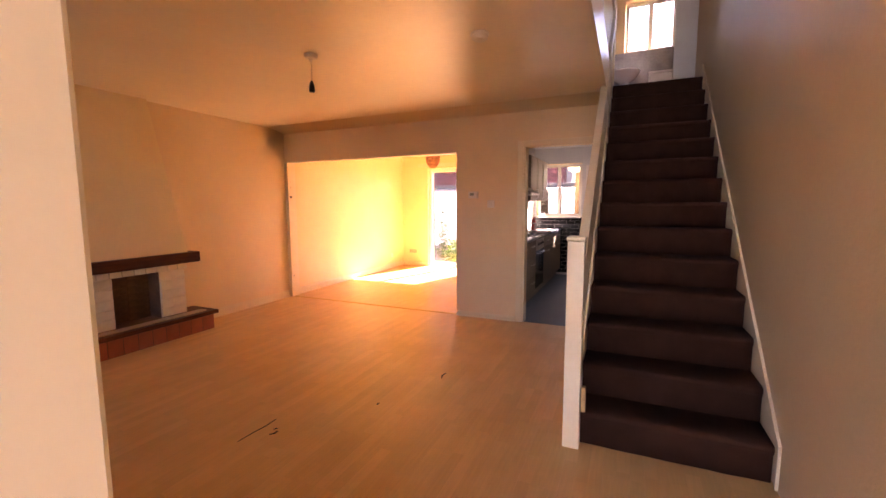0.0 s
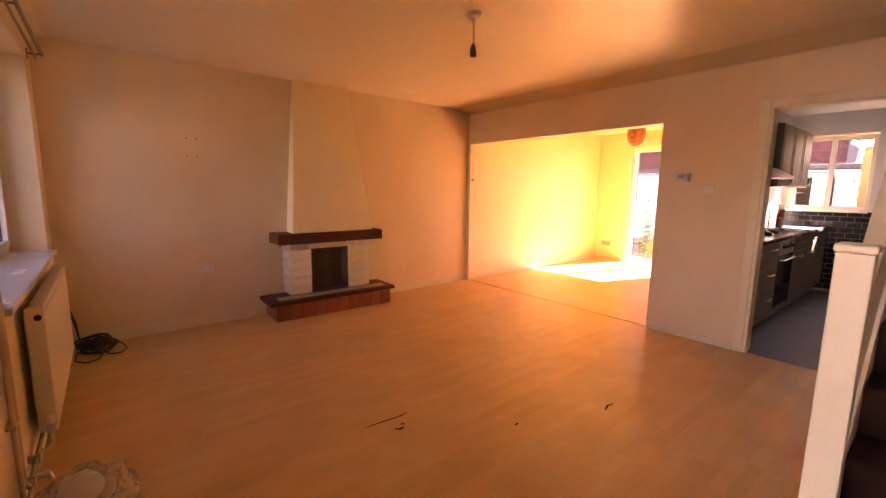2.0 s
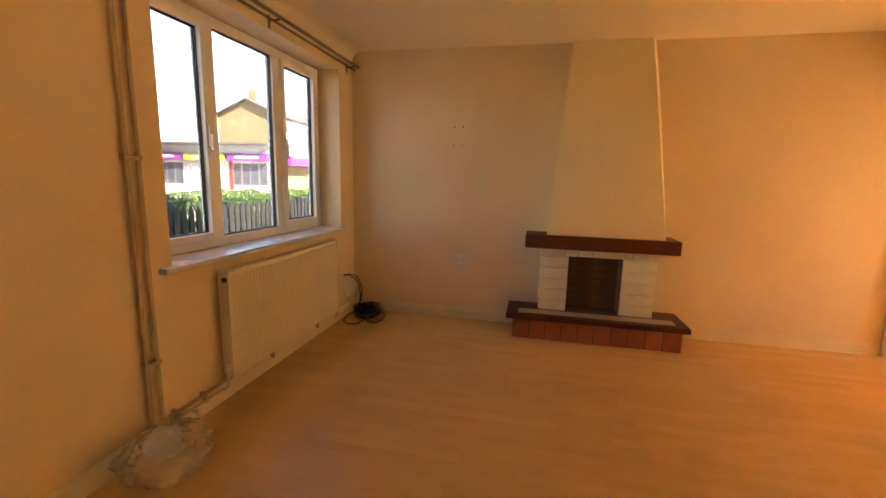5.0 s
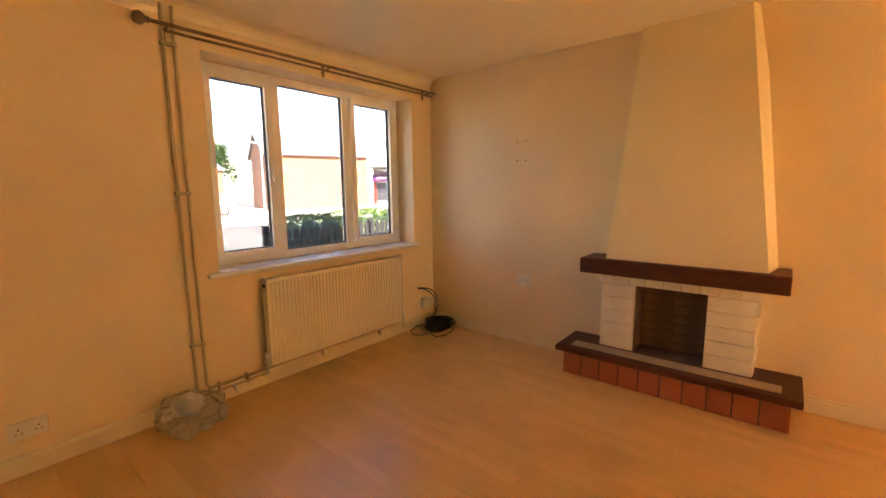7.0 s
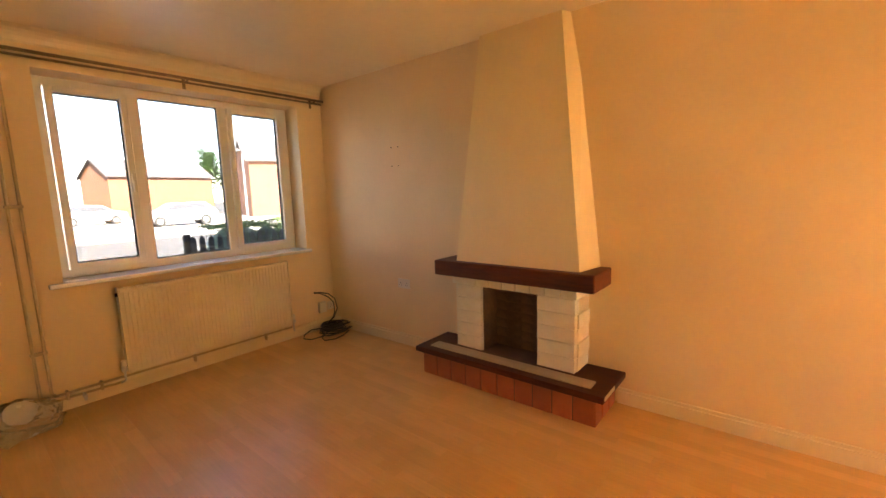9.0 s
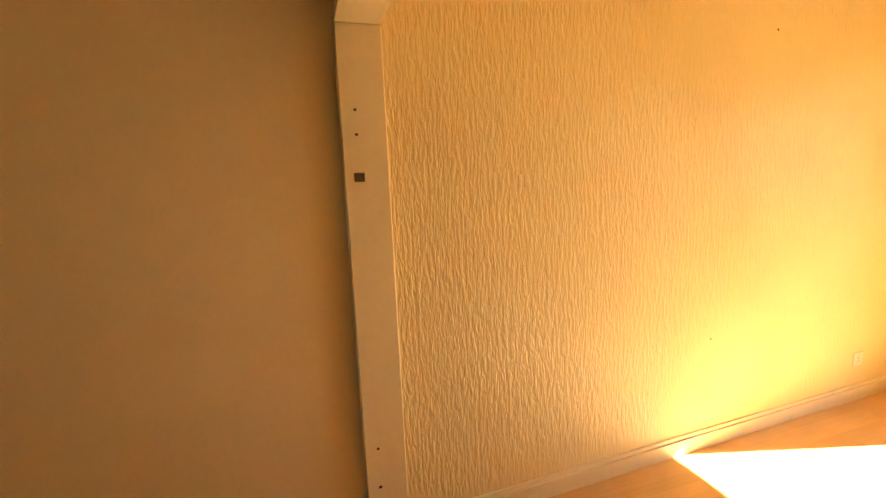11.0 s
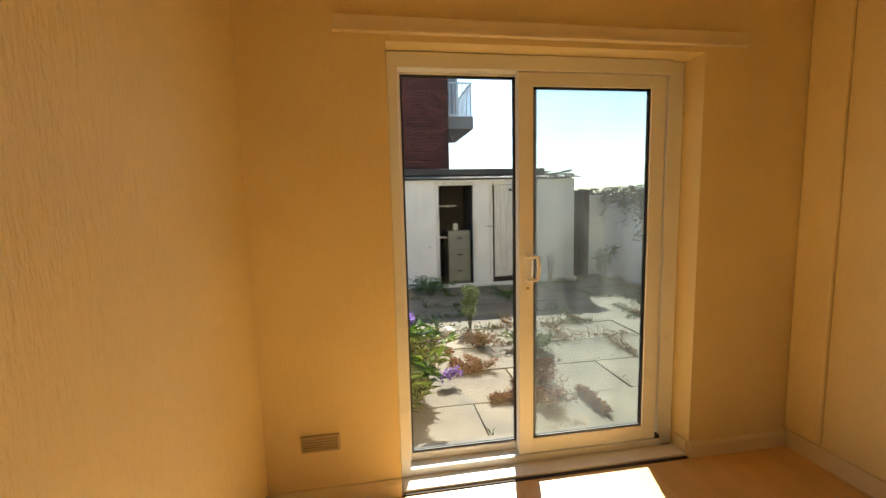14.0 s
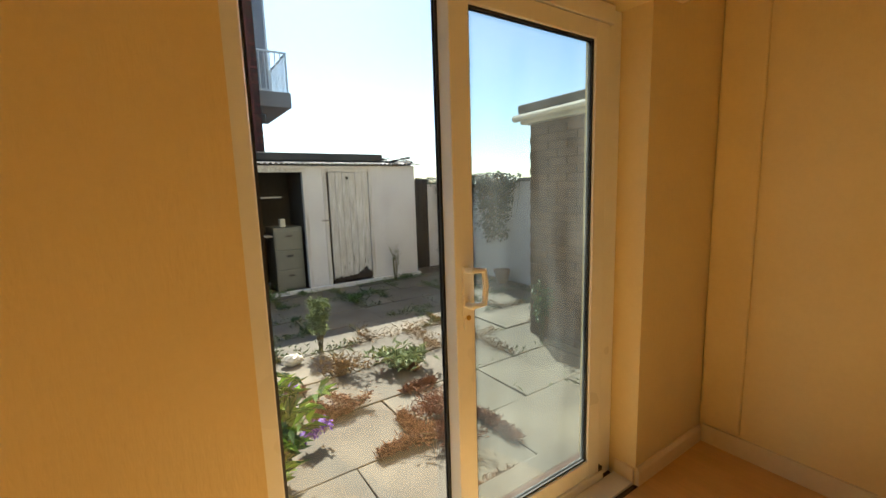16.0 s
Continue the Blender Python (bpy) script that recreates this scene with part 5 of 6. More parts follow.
pavement = tagged(part("pavement", box(-8.6, 0.28, YC + 0.004, 13.86, GZ - 0.034, GZ - 0.030), M_SOIL), kind="structure")
slab("door_step", PAT[0] - 0.1, PAT[1] + 0.1, YC + 0.006, 8.86, GZ - 0.03, -0.02, material=M_PAVE, bevel=0.008)

# white outhouse along the back
SY = 13.9
oh = thing("outhouse", "whitewashed brick outhouse with corrugated roof, one store open", "outhouse")
bm = bmesh.new()
for x0, x1, z0, z1 in ((-8.6, -3.27, GZ, 1.84), (-2.55, -2.27, GZ, 1.84), (-1.47, -0.62, GZ, 1.84), (-3.27, -2.55, 1.765, 1.84), (-2.27, -1.47, 1.765, 1.84)):
    add_box(bm, x0, x1, SY, SY + 0.11, z0, z1)
add_box(bm, -8.6, -8.49, SY + 0.112, SY + 1.2, GZ, 1.95)
add_box(bm, -0.73, -0.62, SY + 0.112, SY + 1.2, GZ, 1.95)
part("wall", bm, M_LIME, oh)
# inner walls are coloured much darker than the whitewashed front
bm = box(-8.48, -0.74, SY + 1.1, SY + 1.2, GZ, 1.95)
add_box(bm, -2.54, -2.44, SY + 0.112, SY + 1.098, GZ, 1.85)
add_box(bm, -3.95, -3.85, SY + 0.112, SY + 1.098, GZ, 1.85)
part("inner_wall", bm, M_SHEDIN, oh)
part("plinth", box(-8.6, -0.58, SY - 0.05, SY - 0.002, GZ - 0.03, GZ + 0.06, 0.01), M_LIME, oh)
for x0, x1 in ((-3.285, -2.535), (-2.285, -1.455)):
    bm = bmesh.new()
    add_box(bm, x0, x0 + 0.06, SY - 0.012, SY + 0.08, GZ + 0.06, 1.80, 0.004)
    add_box(bm, x1 - 0.06, x1, SY - 0.012, SY + 0.08, GZ + 0.06, 1.80, 0.004)
    add_box(bm, x0 + 0.06, x1 - 0.06, SY - 0.011, SY + 0.079, 1.74, 1.80, 0.004)
    part("door_frame", bm, M_OLDPAINT, oh)
dr = part("door", box(-2.215, -1.525, SY + 0.028, SY + 0.045, 0.0, 1.735), M_OLDPAINT, oh, "flaking white plank door, rotten at the foot")
rg = random.Random(7)
for i in range(6):
    x0 = -2.190 + 0.111 * i
    part("plank", box(x0 + 0.002, x0 + 0.1095, SY - 0.002, SY + 0.027, 0.02 + rg.uniform(0, 0.07), 1.735, 0.003), M_OLDPAINT, dr)
bm = bmesh.new()
for i in range(16):
    x0 = -2.185 + 0.0415 * i
    h = 0.035 + 0.10 * math.exp(-((x0 + 1.66) / 0.13) ** 2) + rg.uniform(0, 0.03)
    add_prism(bm, [(x0, -0.03), (x0 + 0.042, -0.03), (x0 + 0.042, h * rg.uniform(0.5, 0.9)), (x0 + 0.03, h * rg.uniform(0.8, 1.1)), (x0 + 0.016, h * rg.uniform(0.6, 1.3)), (x0, h * rg.uniform(0.5, 0.9))], SY - 0.006, SY - 0.003, "y")
for i in range(9):
    x0, z0 = -2.17 + rg.random() * 0.6, rg.uniform(0.05, 0.25)
    l, w = rg.uniform(0.05, 0.22), rg.uniform(0.003, 0.008)
    add_prism(bm, [(x0, z0), (x0 + w, z0 + l * 0.4), (x0 + w * 0.4, z0 + l), (x0 - w * 0.6, z0 + l * 0.5)], SY - 0.0055, SY - 0.0032, "y")
part("rot", bm, M_ROT_GAP, dr)
# dark strip put in for the shade between door and frame, not rot
part("gap", box(-2.224, -2.191, SY + 0.020, SY + 0.027, 0.0, 1.735), M_ROT_GAP, dr)
part("hook", box(-1.91, -1.86, SY - 0.012, SY - 0.003, 1.62, 1.67, 0.004), M_BLACK, dr)
part("hasp", box(-2.34, -2.17, SY - 0.020, SY - 0.013, 0.97, 0.995, 0.002), M_TIN, oh)
# corrugated roof sheet, front edge wavy
bm = bmesh.new()
n = 448
rows = []
for k, (y, z) in enumerate(((SY - 0.09, 1.862), (SY + 1.3, 2.02))):
    rows.append([(bm.verts.new((-8.62 + 8.10 * i / n, y, z + 0.014 * math.sin(i / n * 8.1 / 0.076 * math.tau))), bm.verts.new((-8.62 + 8.10 * i / n, y, z + 0.006 + 0.014 * math.sin(i / n * 8.1 / 0.076 * math.tau)))) for i in range(n + 1)])
for i in range(n):
    a, b = rows
    bm.faces.new((a[i][1], a[i + 1][1], b[i + 1][1], b[i][1]))
    bm.faces.new((a[i][0], b[i][0], b[i + 1][0], a[i + 1][0]))
    bm.faces.new((a[i][0], a[i + 1][0], a[i + 1][1], a[i][1]))
part("roof", bm, M_TIN, oh, "weathered corrugated roof sheet")
part("felt_roll", box(-8.62, -1.10, SY + 0.25, SY + 0.55, 1.93, 2.055, 0.02), M_FELT, oh)
bm = bmesh.new()
for i in range(9):
    a = rg.uniform(-1.2, -0.72)
    add_box(bm, 0, rg.uniform(0.12, 0.26), 0, 0.14, 0, 0.018, 0.004, pose(a, SY + rg.uniform(0.0, 0.4), 1.90 + rg.uniform(0, 0.07), rg.uniform(-14, 14), rg.uniform(-14, 14), rg.uniform(-40, 40)))
part("loose_slates", bm, M_FELT, oh)
part("bolt", box(-3.42, -3.39, SY - 0.02, SY - 0.001, 0.62, 0.65, 0.004), M_BLACK, oh)
part("bracket", box(-4.35, -4.05, SY - 0.12, SY - 0.001, 1.255, 1.285, 0.004), M_BLACK, oh)
for z, x1 in ((0.76, -2.95), (1.36, -2.85)):
    part("shelf", box(-3.84, x1, SY + 0.30, SY + 0.62, z, z + 0.022, 0.003), M_OLDPAINT, oh)
fc = thing("filing_cabinet", "grey steel three-drawer filing cabinet in the open store", "filing cabinet")
part("body", box(-3.03, -2.60, SY + 0.225, SY + 0.80, GZ + 0.012, 0.90, 0.004), M_CABI, fc)
for k in range(3):
    z0 = GZ + 0.05 + 0.312 * k
    d = part("drawer", box(-3.015, -2.615, SY + 0.205, SY + 0.2245, z0, z0 + 0.295, 0.006), M_CABI, fc)
    part("handle", box(-2.865, -2.765, SY + 0.185, SY + 0.2045, z0 + 0.20, z0 + 0.228, 0.006), M_BLACK, d)
jg = thing("plastic_bottle", "translucent white plastic bottle on the filing cabinet", "bottle")
part("body", box(-2.90, -2.81, SY + 0.35, SY + 0.43, 0.9005, 1.03, 0.012), pmat("milky_plastic", (0.70, 0.68, 0.6), (0.8, 0.78, 0.72), 0.3, 6, 40, bump=0), jg)
part("cap", lathe([(0.022, 0), (0.022, 0.03), (0.016, 0.032)], 12, (-2.855, SY + 0.39, 1.0305)), M_BLACK, jg)

# side wall with ivy, and a dark gate between it and the outhouse
gw = thing("garden_wall", "whitewashed garden wall with a worn coping", "wall")
part("wall", box(0.30, 0.42, 10.5, 17.0, -0.198, 1.50), M_LIME, gw)
part("coping", box(0.27, 0.45, 10.5, 17.0, 1.501, 1.56, 0.01), M_CONC, gw)
gt = thing("side_gate", "dark weathered board gate beside the outhouse", "gate")
M_DARKB = pmat("dark_weathered_board", (0.03, 0.027, 0.025), (0.075, 0.068, 0.06), 0.85, 5, 40, stretch=(4, 4, 0.5), bump=0.5)
for i in range(5):
    x0 = -0.56 + 0.105 * i
    part("board", box(x0, x0 + 0.098, SY + 0.5, SY + 0.522, GZ, 1.62 - 0.012 * (i % 2), 0.003), M_DARKB, gt)
for z in (0.2, 1.3):
    part("rail", box(-0.57, -0.02, SY + 0.523, SY + 0.56, z, z + 0.09, 0.003), M_DARKB, gt)
M_SIDE = slab("garden_wall_end", -0.03, 0.295, SY + 0.5, SY + 0.62, GZ, 1.52, material=M_LIME)

def hang(name, label, category, n, seed, place, length, width, material, stems, flowers=None):
    """A plant: stems as tubes and many pointed leaves in one mesh."""
    rg = random.Random(seed)
    p = thing(name, label, category)
    bm = bmesh.new()
    for s in stems(rg):
        add_tube(bm, s, [0.006 - 0.004 * i / (len(s) - 1) for i in range(len(s))], 5)
    part("stems", bm, M_STEM, p)
    part("leaves", leaves([place(rg) for _ in range(n)], length, width, rg), material, p)
    return p


def ivy_place(rg):
    u = rg.random()
    y = 12.72 + (rg.random() - 0.5) * 1.25 * (1 - 0.55 * u)
    z = 1.66 - u * u * 1.05 - rg.uniform(0, 0.12)
    lump = 0.10 + 0.10 * noise.noise(Vector((0, y * 4, z * 4)))
    return (0.30 - abs(rg.gauss(0, lump)) - 0.005, y, z), (-1, rg.uniform(-0.6, 0.6), -0.5)


hang("ivy", "dark ivy hanging over the whitewashed wall", "ivy", 1700, 3, ivy_place, 0.065, 0.055, M_IVY, lambda rg: [[(0.31, 12.2 + 0.1 * i, 1.60), (0.24, 12.2 + 0.1 * i + rg.uniform(-0.1, 0.1), 1.3), (0.26, 12.25 + 0.1 * i, 0.9 + rg.uniform(-0.2, 0.2))] for i in range(10)])
hang("ivy", "dark ivy trailing along the top of the wall", "ivy", 2400, 5, lambda rg: ((lambda y: ((0.30 - abs(rg.gauss(0, 0.08)), y, 1.66 - abs(rg.gauss(0, 0.16 + 0.22 * max(0.0, noise.noise(Vector((1.7, y * 2.3, 0.2))))))), (-1, rg.uniform(-0.6, 0.6), 0.1)))(rg.uniform(12.4, 15.6))), 0.07, 0.055, M_IVY, lambda rg: [[(0.36, 13.2, 1.57), (0.34, 14.2, 1.6), (0.33, 15.4, 1.58)]])

# buddleia beside the door
def bud_stems(rg):
    out = []
    for i in range(13):
        a, l = rg.uniform(0, math.tau), rg.uniform(0.30, 0.62)
        bx, by = -4.18 + rg.uniform(-0.12, 0.10), 9.62 + rg.uniform(-0.35, 0.45)
        out.append([(bx, by, GZ), (bx + math.cos(a) * l * 0.3, by + math.sin(a) * l * 0.3, GZ + l * 0.55), (bx + math.cos(a) * l * 0.65, by + math.sin(a) * l * 0.65, GZ + l)])
    return out


_bs = bud_stems(random.Random(31))


def bud_place(rg):
    s = rg.choice(_bs)
    k = rg.uniform(0.15, 1.0)
    p = Vector(s[0]).lerp(Vector(s[1]), k * 2) if k < 0.5 else Vector(s[1]).lerp(Vector(s[2]), k * 2 - 1)
    return p + Vector((rg.gauss(0, 0.03), rg.gauss(0, 0.03), rg.gauss(0, 0.02))), (rg.uniform(-1, 1), rg.uniform(-1, 1), 0.3)


bud = hang("buddleia", "green buddleia bush with purple flower spikes growing from the paving", "shrub", 800, 33, bud_place, 0.115, 0.036, M_LEAF, lambda rg: _bs)
part("leaves", leaves([bud_place(random.Random(500 + i)) for i in range(420)], 0.11, 0.042, random.Random(8)), M_LEAFL, bud, "bright lime young leaves")
for sx, sy, sz, dx, dy in ((-3.86, 9.82, -0.03, 0.17, 0.03), (-4.0, 9.75, 0.26, 0.12, 0.10), (-4.12, 10.05, 0.38, 0.05, 0.12)):
    rg = random.Random(int(sx * -100))
    part("flower", leaves([((sx + dx * k + rg.gauss(0, 0.016), sy + dy * k + rg.gauss(0, 0.016), sz + 0.03 * k + rg.gauss(0, 0.016)), (rg.uniform(-1, 1), rg.uniform(-1, 1), rg.uniform(-1, 1))) for k in [rg.random() for _ in range(260)]], 0.030, 0.022, rg), M_PURPLE, bud, "purple flower spike")


def tall_stems(rg):
    out = []
    for i in range(7):
        bx, by, h = -4.60 + rg.uniform(-0.10, 0.10), 9.95 + rg.uniform(-0.12, 0.12), rg.uniform(0.75, 1.40)
        lean, turn = rg.uniform(0.04, 0.16), rg.uniform(0, math.tau)
        out.append([(bx, by, GZ), (bx + lean * 0.3 * math.cos(turn), by + lean * 0.3 * math.sin(turn), GZ + h * 0.5), (bx + lean * math.cos(turn), by + lean * math.sin(turn), GZ + h)])
    return out


_ts = tall_stems(random.Random(91))


def tall_place(rg):
    s = rg.choice(_ts)
    k = rg.uniform(0.1, 1.0)
    p = Vector(s[0]).lerp(Vector(s[1]), k * 2) if k < 0.5 else Vector(s[1]).lerp(Vector(s[2]), k * 2 - 1)
    return p + Vector((rg.gauss(0, 0.02), rg.gauss(0, 0.02), 0)), (rg.uniform(-1, 1), rg.uniform(-1, 1), 0.4)


hang("buddleia", "tall thin buddleia stems with sparse narrow leaves", "shrub", 260, 93, tall_place, 0.12, 0.034, M_LEAF, lambda rg: _ts)


def tuft(name, label, x, y, h, r, n, length, width, material, seed, category="weed"):
    rg0 = random.Random(seed)
    st = [[(x + rg0.gauss(0, 0.015), y + rg0.gauss(0, 0.015), GZ - 0.03), (x + rg0.uniform(-r, r) * 0.5, y + rg0.uniform(-r, r) * 0.5, GZ + h * 0.55), (x + rg0.uniform(-r, r), y + rg0.uniform(-r, r), GZ + h * rg0.uniform(0.75, 1.0))] for _ in range(7)]

    def place(rg):
        s = rg.choice(st)
        k = rg.uniform(0.2, 1.0) ** 0.8
        p = Vector(s[0]).lerp(Vector(s[1]), k * 2) if k < 0.5 else Vector(s[1]).lerp(Vector(s[2]), k * 2 - 1)
        return p + Vector((rg.gauss(0, r * 0.18), rg.gauss(0, r * 0.18), rg.gauss(0, 0.01))), (rg.uniform(-1, 1), rg.uniform(-1, 1), 0.5)

    return hang(name, label, category, n, seed + 1, place, length, width, material, lambda rg: st)


tuft("tall_weed", "upright grey-green weed growing from a paving joint", -3.26, 11.32, 0.56, 0.13, 900, 0.055, 0.020, M_LEAFG, 41)
tuft("spreading_weed", "low green weed spreading over the slabs", -2.83, 10.48, 0.14, 0.28, 320, 0.10, 0.030, M_LEAFG, 43)
tuft("wall_weed", "tall thin weed in front of the outhouse", -1.18, 13.70, 0.62, 0.10, 160, 0.04, 0.012, M_LEAFG, 45)
tuft("corner_weed", "leafy green weed in the corner by the gate", -0.35, 13.3, 0.75, 0.25, 420, 0.07, 0.03, M_LEAF, 47)
tuft("corner_weed", "leafy green weed beside the brick store", -1.42, 10.15, 0.62, 0.16, 300, 0.06, 0.025, M_LEAF, 49)
tuft("spreading_weed", "low green weed at the foot of the outhouse", -3.5, 13.3, 0.25, 0.4, 420, 0.08, 0.02, M_LEAF, 51)
tuft("spreading_weed", "low green weed at the foot of the outhouse", -2.3, 12.7, 0.14, 0.25, 200, 0.07, 0.02, M_LEAF, 53)
tuft("dry_weed", "low dry reddish weed clump in a paving joint", -3.02, 9.72, 0.12, 0.20, 620, 0.042, 0.010, M_SEDUM, 61)
tuft("dry_weed", "low dry reddish weed clump in a paving joint", -3.12, 9.32, 0.12, 0.19, 560, 0.042, 0.010, M_SEDUM, 63)
tuft("dry_weed", "low dry brown weed clump between the slabs", -3.32, 10.68, 0.13, 0.22, 620, 0.045, 0.010, M_STRAW, 65)
tuft("dry_weed", "low dry reddish weed clump in a paving joint", -3.42, 10.10, 0.10, 0.15, 380, 0.040, 0.010, M_SEDUM, 67)
rb = thing("rubble", "crumpled pale plastic litter on the paving", "litter")
bm = bmesh.new()
bmesh.ops.create_icosphere(bm, subdivisions=3, radius=1)
for v in bm.verts:
    q = v.co * (1 + 0.35 * noise.noise(v.co * 2.5))
    v.co = Vector((-3.58 + q.x * 0.09, 11.15 + q.y * 0.06, max(GZ + 0.001, GZ + 0.05 + q.z * 0.05)))
part("sheet", bm, M_PLAST, rb)
pt = thing("flower_pot", "old dark brown pot beside the garden wall", "pot")
part("pot", lathe([(0.09, 0), (0.12, 0.18), (0.135, 0.18), (0.135, 0.22), (0.12, 0.22), (0.10, 0.12)], 20, (0.05, 12.35, GZ)), M_GROUT, pt)

# brick store beside the kitchen
bs2 = thing("brick_store", "brown brick store with white fascia and felt roof", "outbuilding")
core = part("wall", box(-1.285, 0.20, 9.40, 10.43, -0.198, 2.03), pmat("sandy_mortar", (0.10, 0.066, 0.042), (0.17, 0.115, 0.075), 0.95, 4, 50, bump=0.3), bs2)
part("fascia", box(-1.36, 0.25, 9.34, 10.50, 2.032, 2.13, 0.006), M_UPVC, bs2)
part("roof", box(-1.38, 0.27, 9.32, 10.52, 2.131, 2.22, 0.02), M_FELT, bs2)
part("gutter", tube([(-1.40, 9.34, 2.10), (-1.40, 10.54, 2.09)], 0.035, 8), M_UPVC, bs2)
bmx = mesh_of("brick", box(-0.016, 0.0, 0, 0.215, 0, 0.065, 0.004))
bmy = mesh_of("brick", box(0, 0.215, 0, 0.016, 0, 0.065, 0.004))
pieces("brick", bmx, M_BRICK, [Matrix.Translation((-1.2855, 9.405 + 0.225 * j + (0.112 if k % 2 else 0.0), GZ + 0.01 + 0.075 * k)) for k in range(28) for j in range(4)], core)
pieces("brick", bmy, M_BRICK, [Matrix.Translation((-1.28 + 0.225 * j + (0.11 if k % 2 else 0), 10.4305, GZ + 0.01 + 0.075 * k)) for k in range(28) for j in range(6)], core)

# dark red-brick flats beyond, with a balcony
fb = thing("flats", "dark red-brick block of flats with a side balcony", "building")
wl = part("wall", box(-16.0, -2.46, 17.0, 27.0, -0.198, 9.0), M_MORTAR, fb)
part("roof", box(-16.2, -2.25, 16.8, 27.2, 9.001, 9.3), M_FELT, fb)
bl = part("balcony", box(-2.458, -1.78, 17.15, 19.6, 3.30, 3.62, 0.01), M_CONC, fb, "grey concrete balcony slab")
part("handrail", tube([(-2.44, 17.2, 4.45), (-1.82, 17.2, 4.45), (-1.82, 19.5, 4.45), (-2.44, 19.5, 4.45)], 0.025, 6), M_RAILW, bl)
blm = mesh_of("baluster", lathe([(0.011, 0), (0.011, 0.83)], 6))
pieces("baluster", blm, M_RAILW, [Matrix.Translation((-2.38 + 0.11 * i, 17.2, 3.62)) for i in range(6)] + [Matrix.Translation((-1.82, 17.2 + 0.12 * i, 3.62)) for i in range(20)], bl)
dw = part("balcony_door", box(-2.457, -2.10, 17.55, 17.60, 3.63, 5.9, 0.005), M_RAILW, fb, "pale blue-white balcony door")
part("pane", box(-2.42, -2.14, 17.545, 17.5495, 3.75, 5.8), M_GLASS, dw)
part("lamp", box(-2.458, -2.36, 17.05, 17.15, 2.95, 3.12, 0.02), M_BLACK, fb)
# its brick courses: the nearest stretch as single bricks, the rest joined
bmf = mesh_of("brick", box(0, 0.215, -0.010, 0, 0, 0.065, 0.003))
pieces("brick", bmf, M_REDBRICK, [Matrix.Translation((-2.685 - 0.225 * j - (0.11 if k % 2 else 0), 16.9995, 1.90 + 0.075 * k)) for k in range(42) for j in range(7)], wl)
vs, fs = [], []
for k in range(95):
    for j in range(0, 28):
        z = GZ + 0.02 + 0.075 * k
        if j < 7 and 1.87 < z < 5.06:
            continue
        x = -2.685 - 0.225 * j - (0.11 if k % 2 else 0)
        i = len(vs)
        vs += [(x, 16.9995, z), (x + 0.215, 16.9995, z), (x + 0.215, 16.9995, z + 0.065), (x, 16.9995, z + 0.065), (x, 16.99, z + 0.002), (x + 0.213, 16.99, z + 0.002), (x + 0.213, 16.99, z + 0.063), (x, 16.99, z + 0.063)]
        fs += [(i + 4, i + 5, i + 6, i + 7), (i, i + 1, i + 5, i + 4), (i + 1, i + 2, i + 6, i + 5), (i + 2, i + 3, i + 7, i + 6), (i + 3, i, i + 4, i + 7)]
me = bpy.data.meshes.new("brickwork")
me.from_pydata(vs, [], fs)
me.materials.append(M_REDBRICK)
bw2 = new("brickwork", me)
bw2.parent = wl
tagged(bw2, kind="stuff")

# ---- paving slabs and the weeds in their joints ----
rg = random.Random(77)
joints = []
ys, row = 8.88, 0
variants = {}
while ys < 13.8:
    dy = 0.60
    x = -8.75 + (0.45 if row % 2 else 0.0) - 0.31
    while x < 0.28:
        dx = 0.90
        a, b = max(x, -8.58), min(x + dx, 0.27)
        c, d = ys, min(ys + dy, 13.845)
        if b - a > 0.08 and d - c > 0.08:
            key = (round(b - a, 2), round(d - c, 2))
            if key not in variants:
                w, l = (b - a) / 2 - 0.004, (d - c) / 2 - 0.004
                variants[key] = mesh_of("slab", box(-w, w, -l, l, -0.045, 0.0, 0.006))
            pieces("slab", variants[key], M_PAVE, [pose((a + b) / 2, (c + d) / 2, GZ + rg.uniform(-0.006, 0.006), rg.uniform(-0.5, 0.5), rg.uniform(-0.5, 0.5), rg.uniform(-0.7, 0.7))], pavement)
            joints.append(((a, c), (b, c)))
            joints.append(((a, c), (a, d)))
        x += dx
    ys += dy
    row += 1


def joint_weeds(label, material, seed, n, keep, spread, h, length, width):
    rg = random.Random(seed)
    spots = []
    js = [j for j in joints if keep((j[0][0] + j[1][0]) / 2, (j[0][1] + j[1][1]) / 2)]
    while len(spots) < n and js:
        (x0, y0), (x1, y1) = rg.choice(js)
        k = rg.random()
        x, y = x0 + (x1 - x0) * k, y0 + (y1 - y0) * k
        dens = noise.noise(Vector((x * 1.7 + seed, y * 1.7, 0.3)))
        if dens < -0.02 or not keep(x, y):
            continue
        g = spread * (0.4 + 1.4 * max(dens, 0))
        spots.append(((x + rg.gauss(0, g), y + rg.gauss(0, g), GZ + abs(rg.gauss(0, h)) * (0.3 + dens)), (rg.uniform(-1, 1), rg.uniform(-1, 1), 0.9)))
    ob = part("joint_weeds", leaves(spots, length, width, rg), material)
    return tagged(ob, label, "weeds", kind="stuff")


joint_weeds("dry reddish weeds filling the paving joints", M_SEDUM, 101, 8000, lambda x, y: y < 10.6 and -3.9 < x < -2.75, 0.036, 0.05, 0.042, 0.009)
joint_weeds("dry brown weeds filling the paving joints", M_STRAW, 103, 7000, lambda x, y: 10.1 < y < 11.6, 0.036, 0.05, 0.042, 0.009)
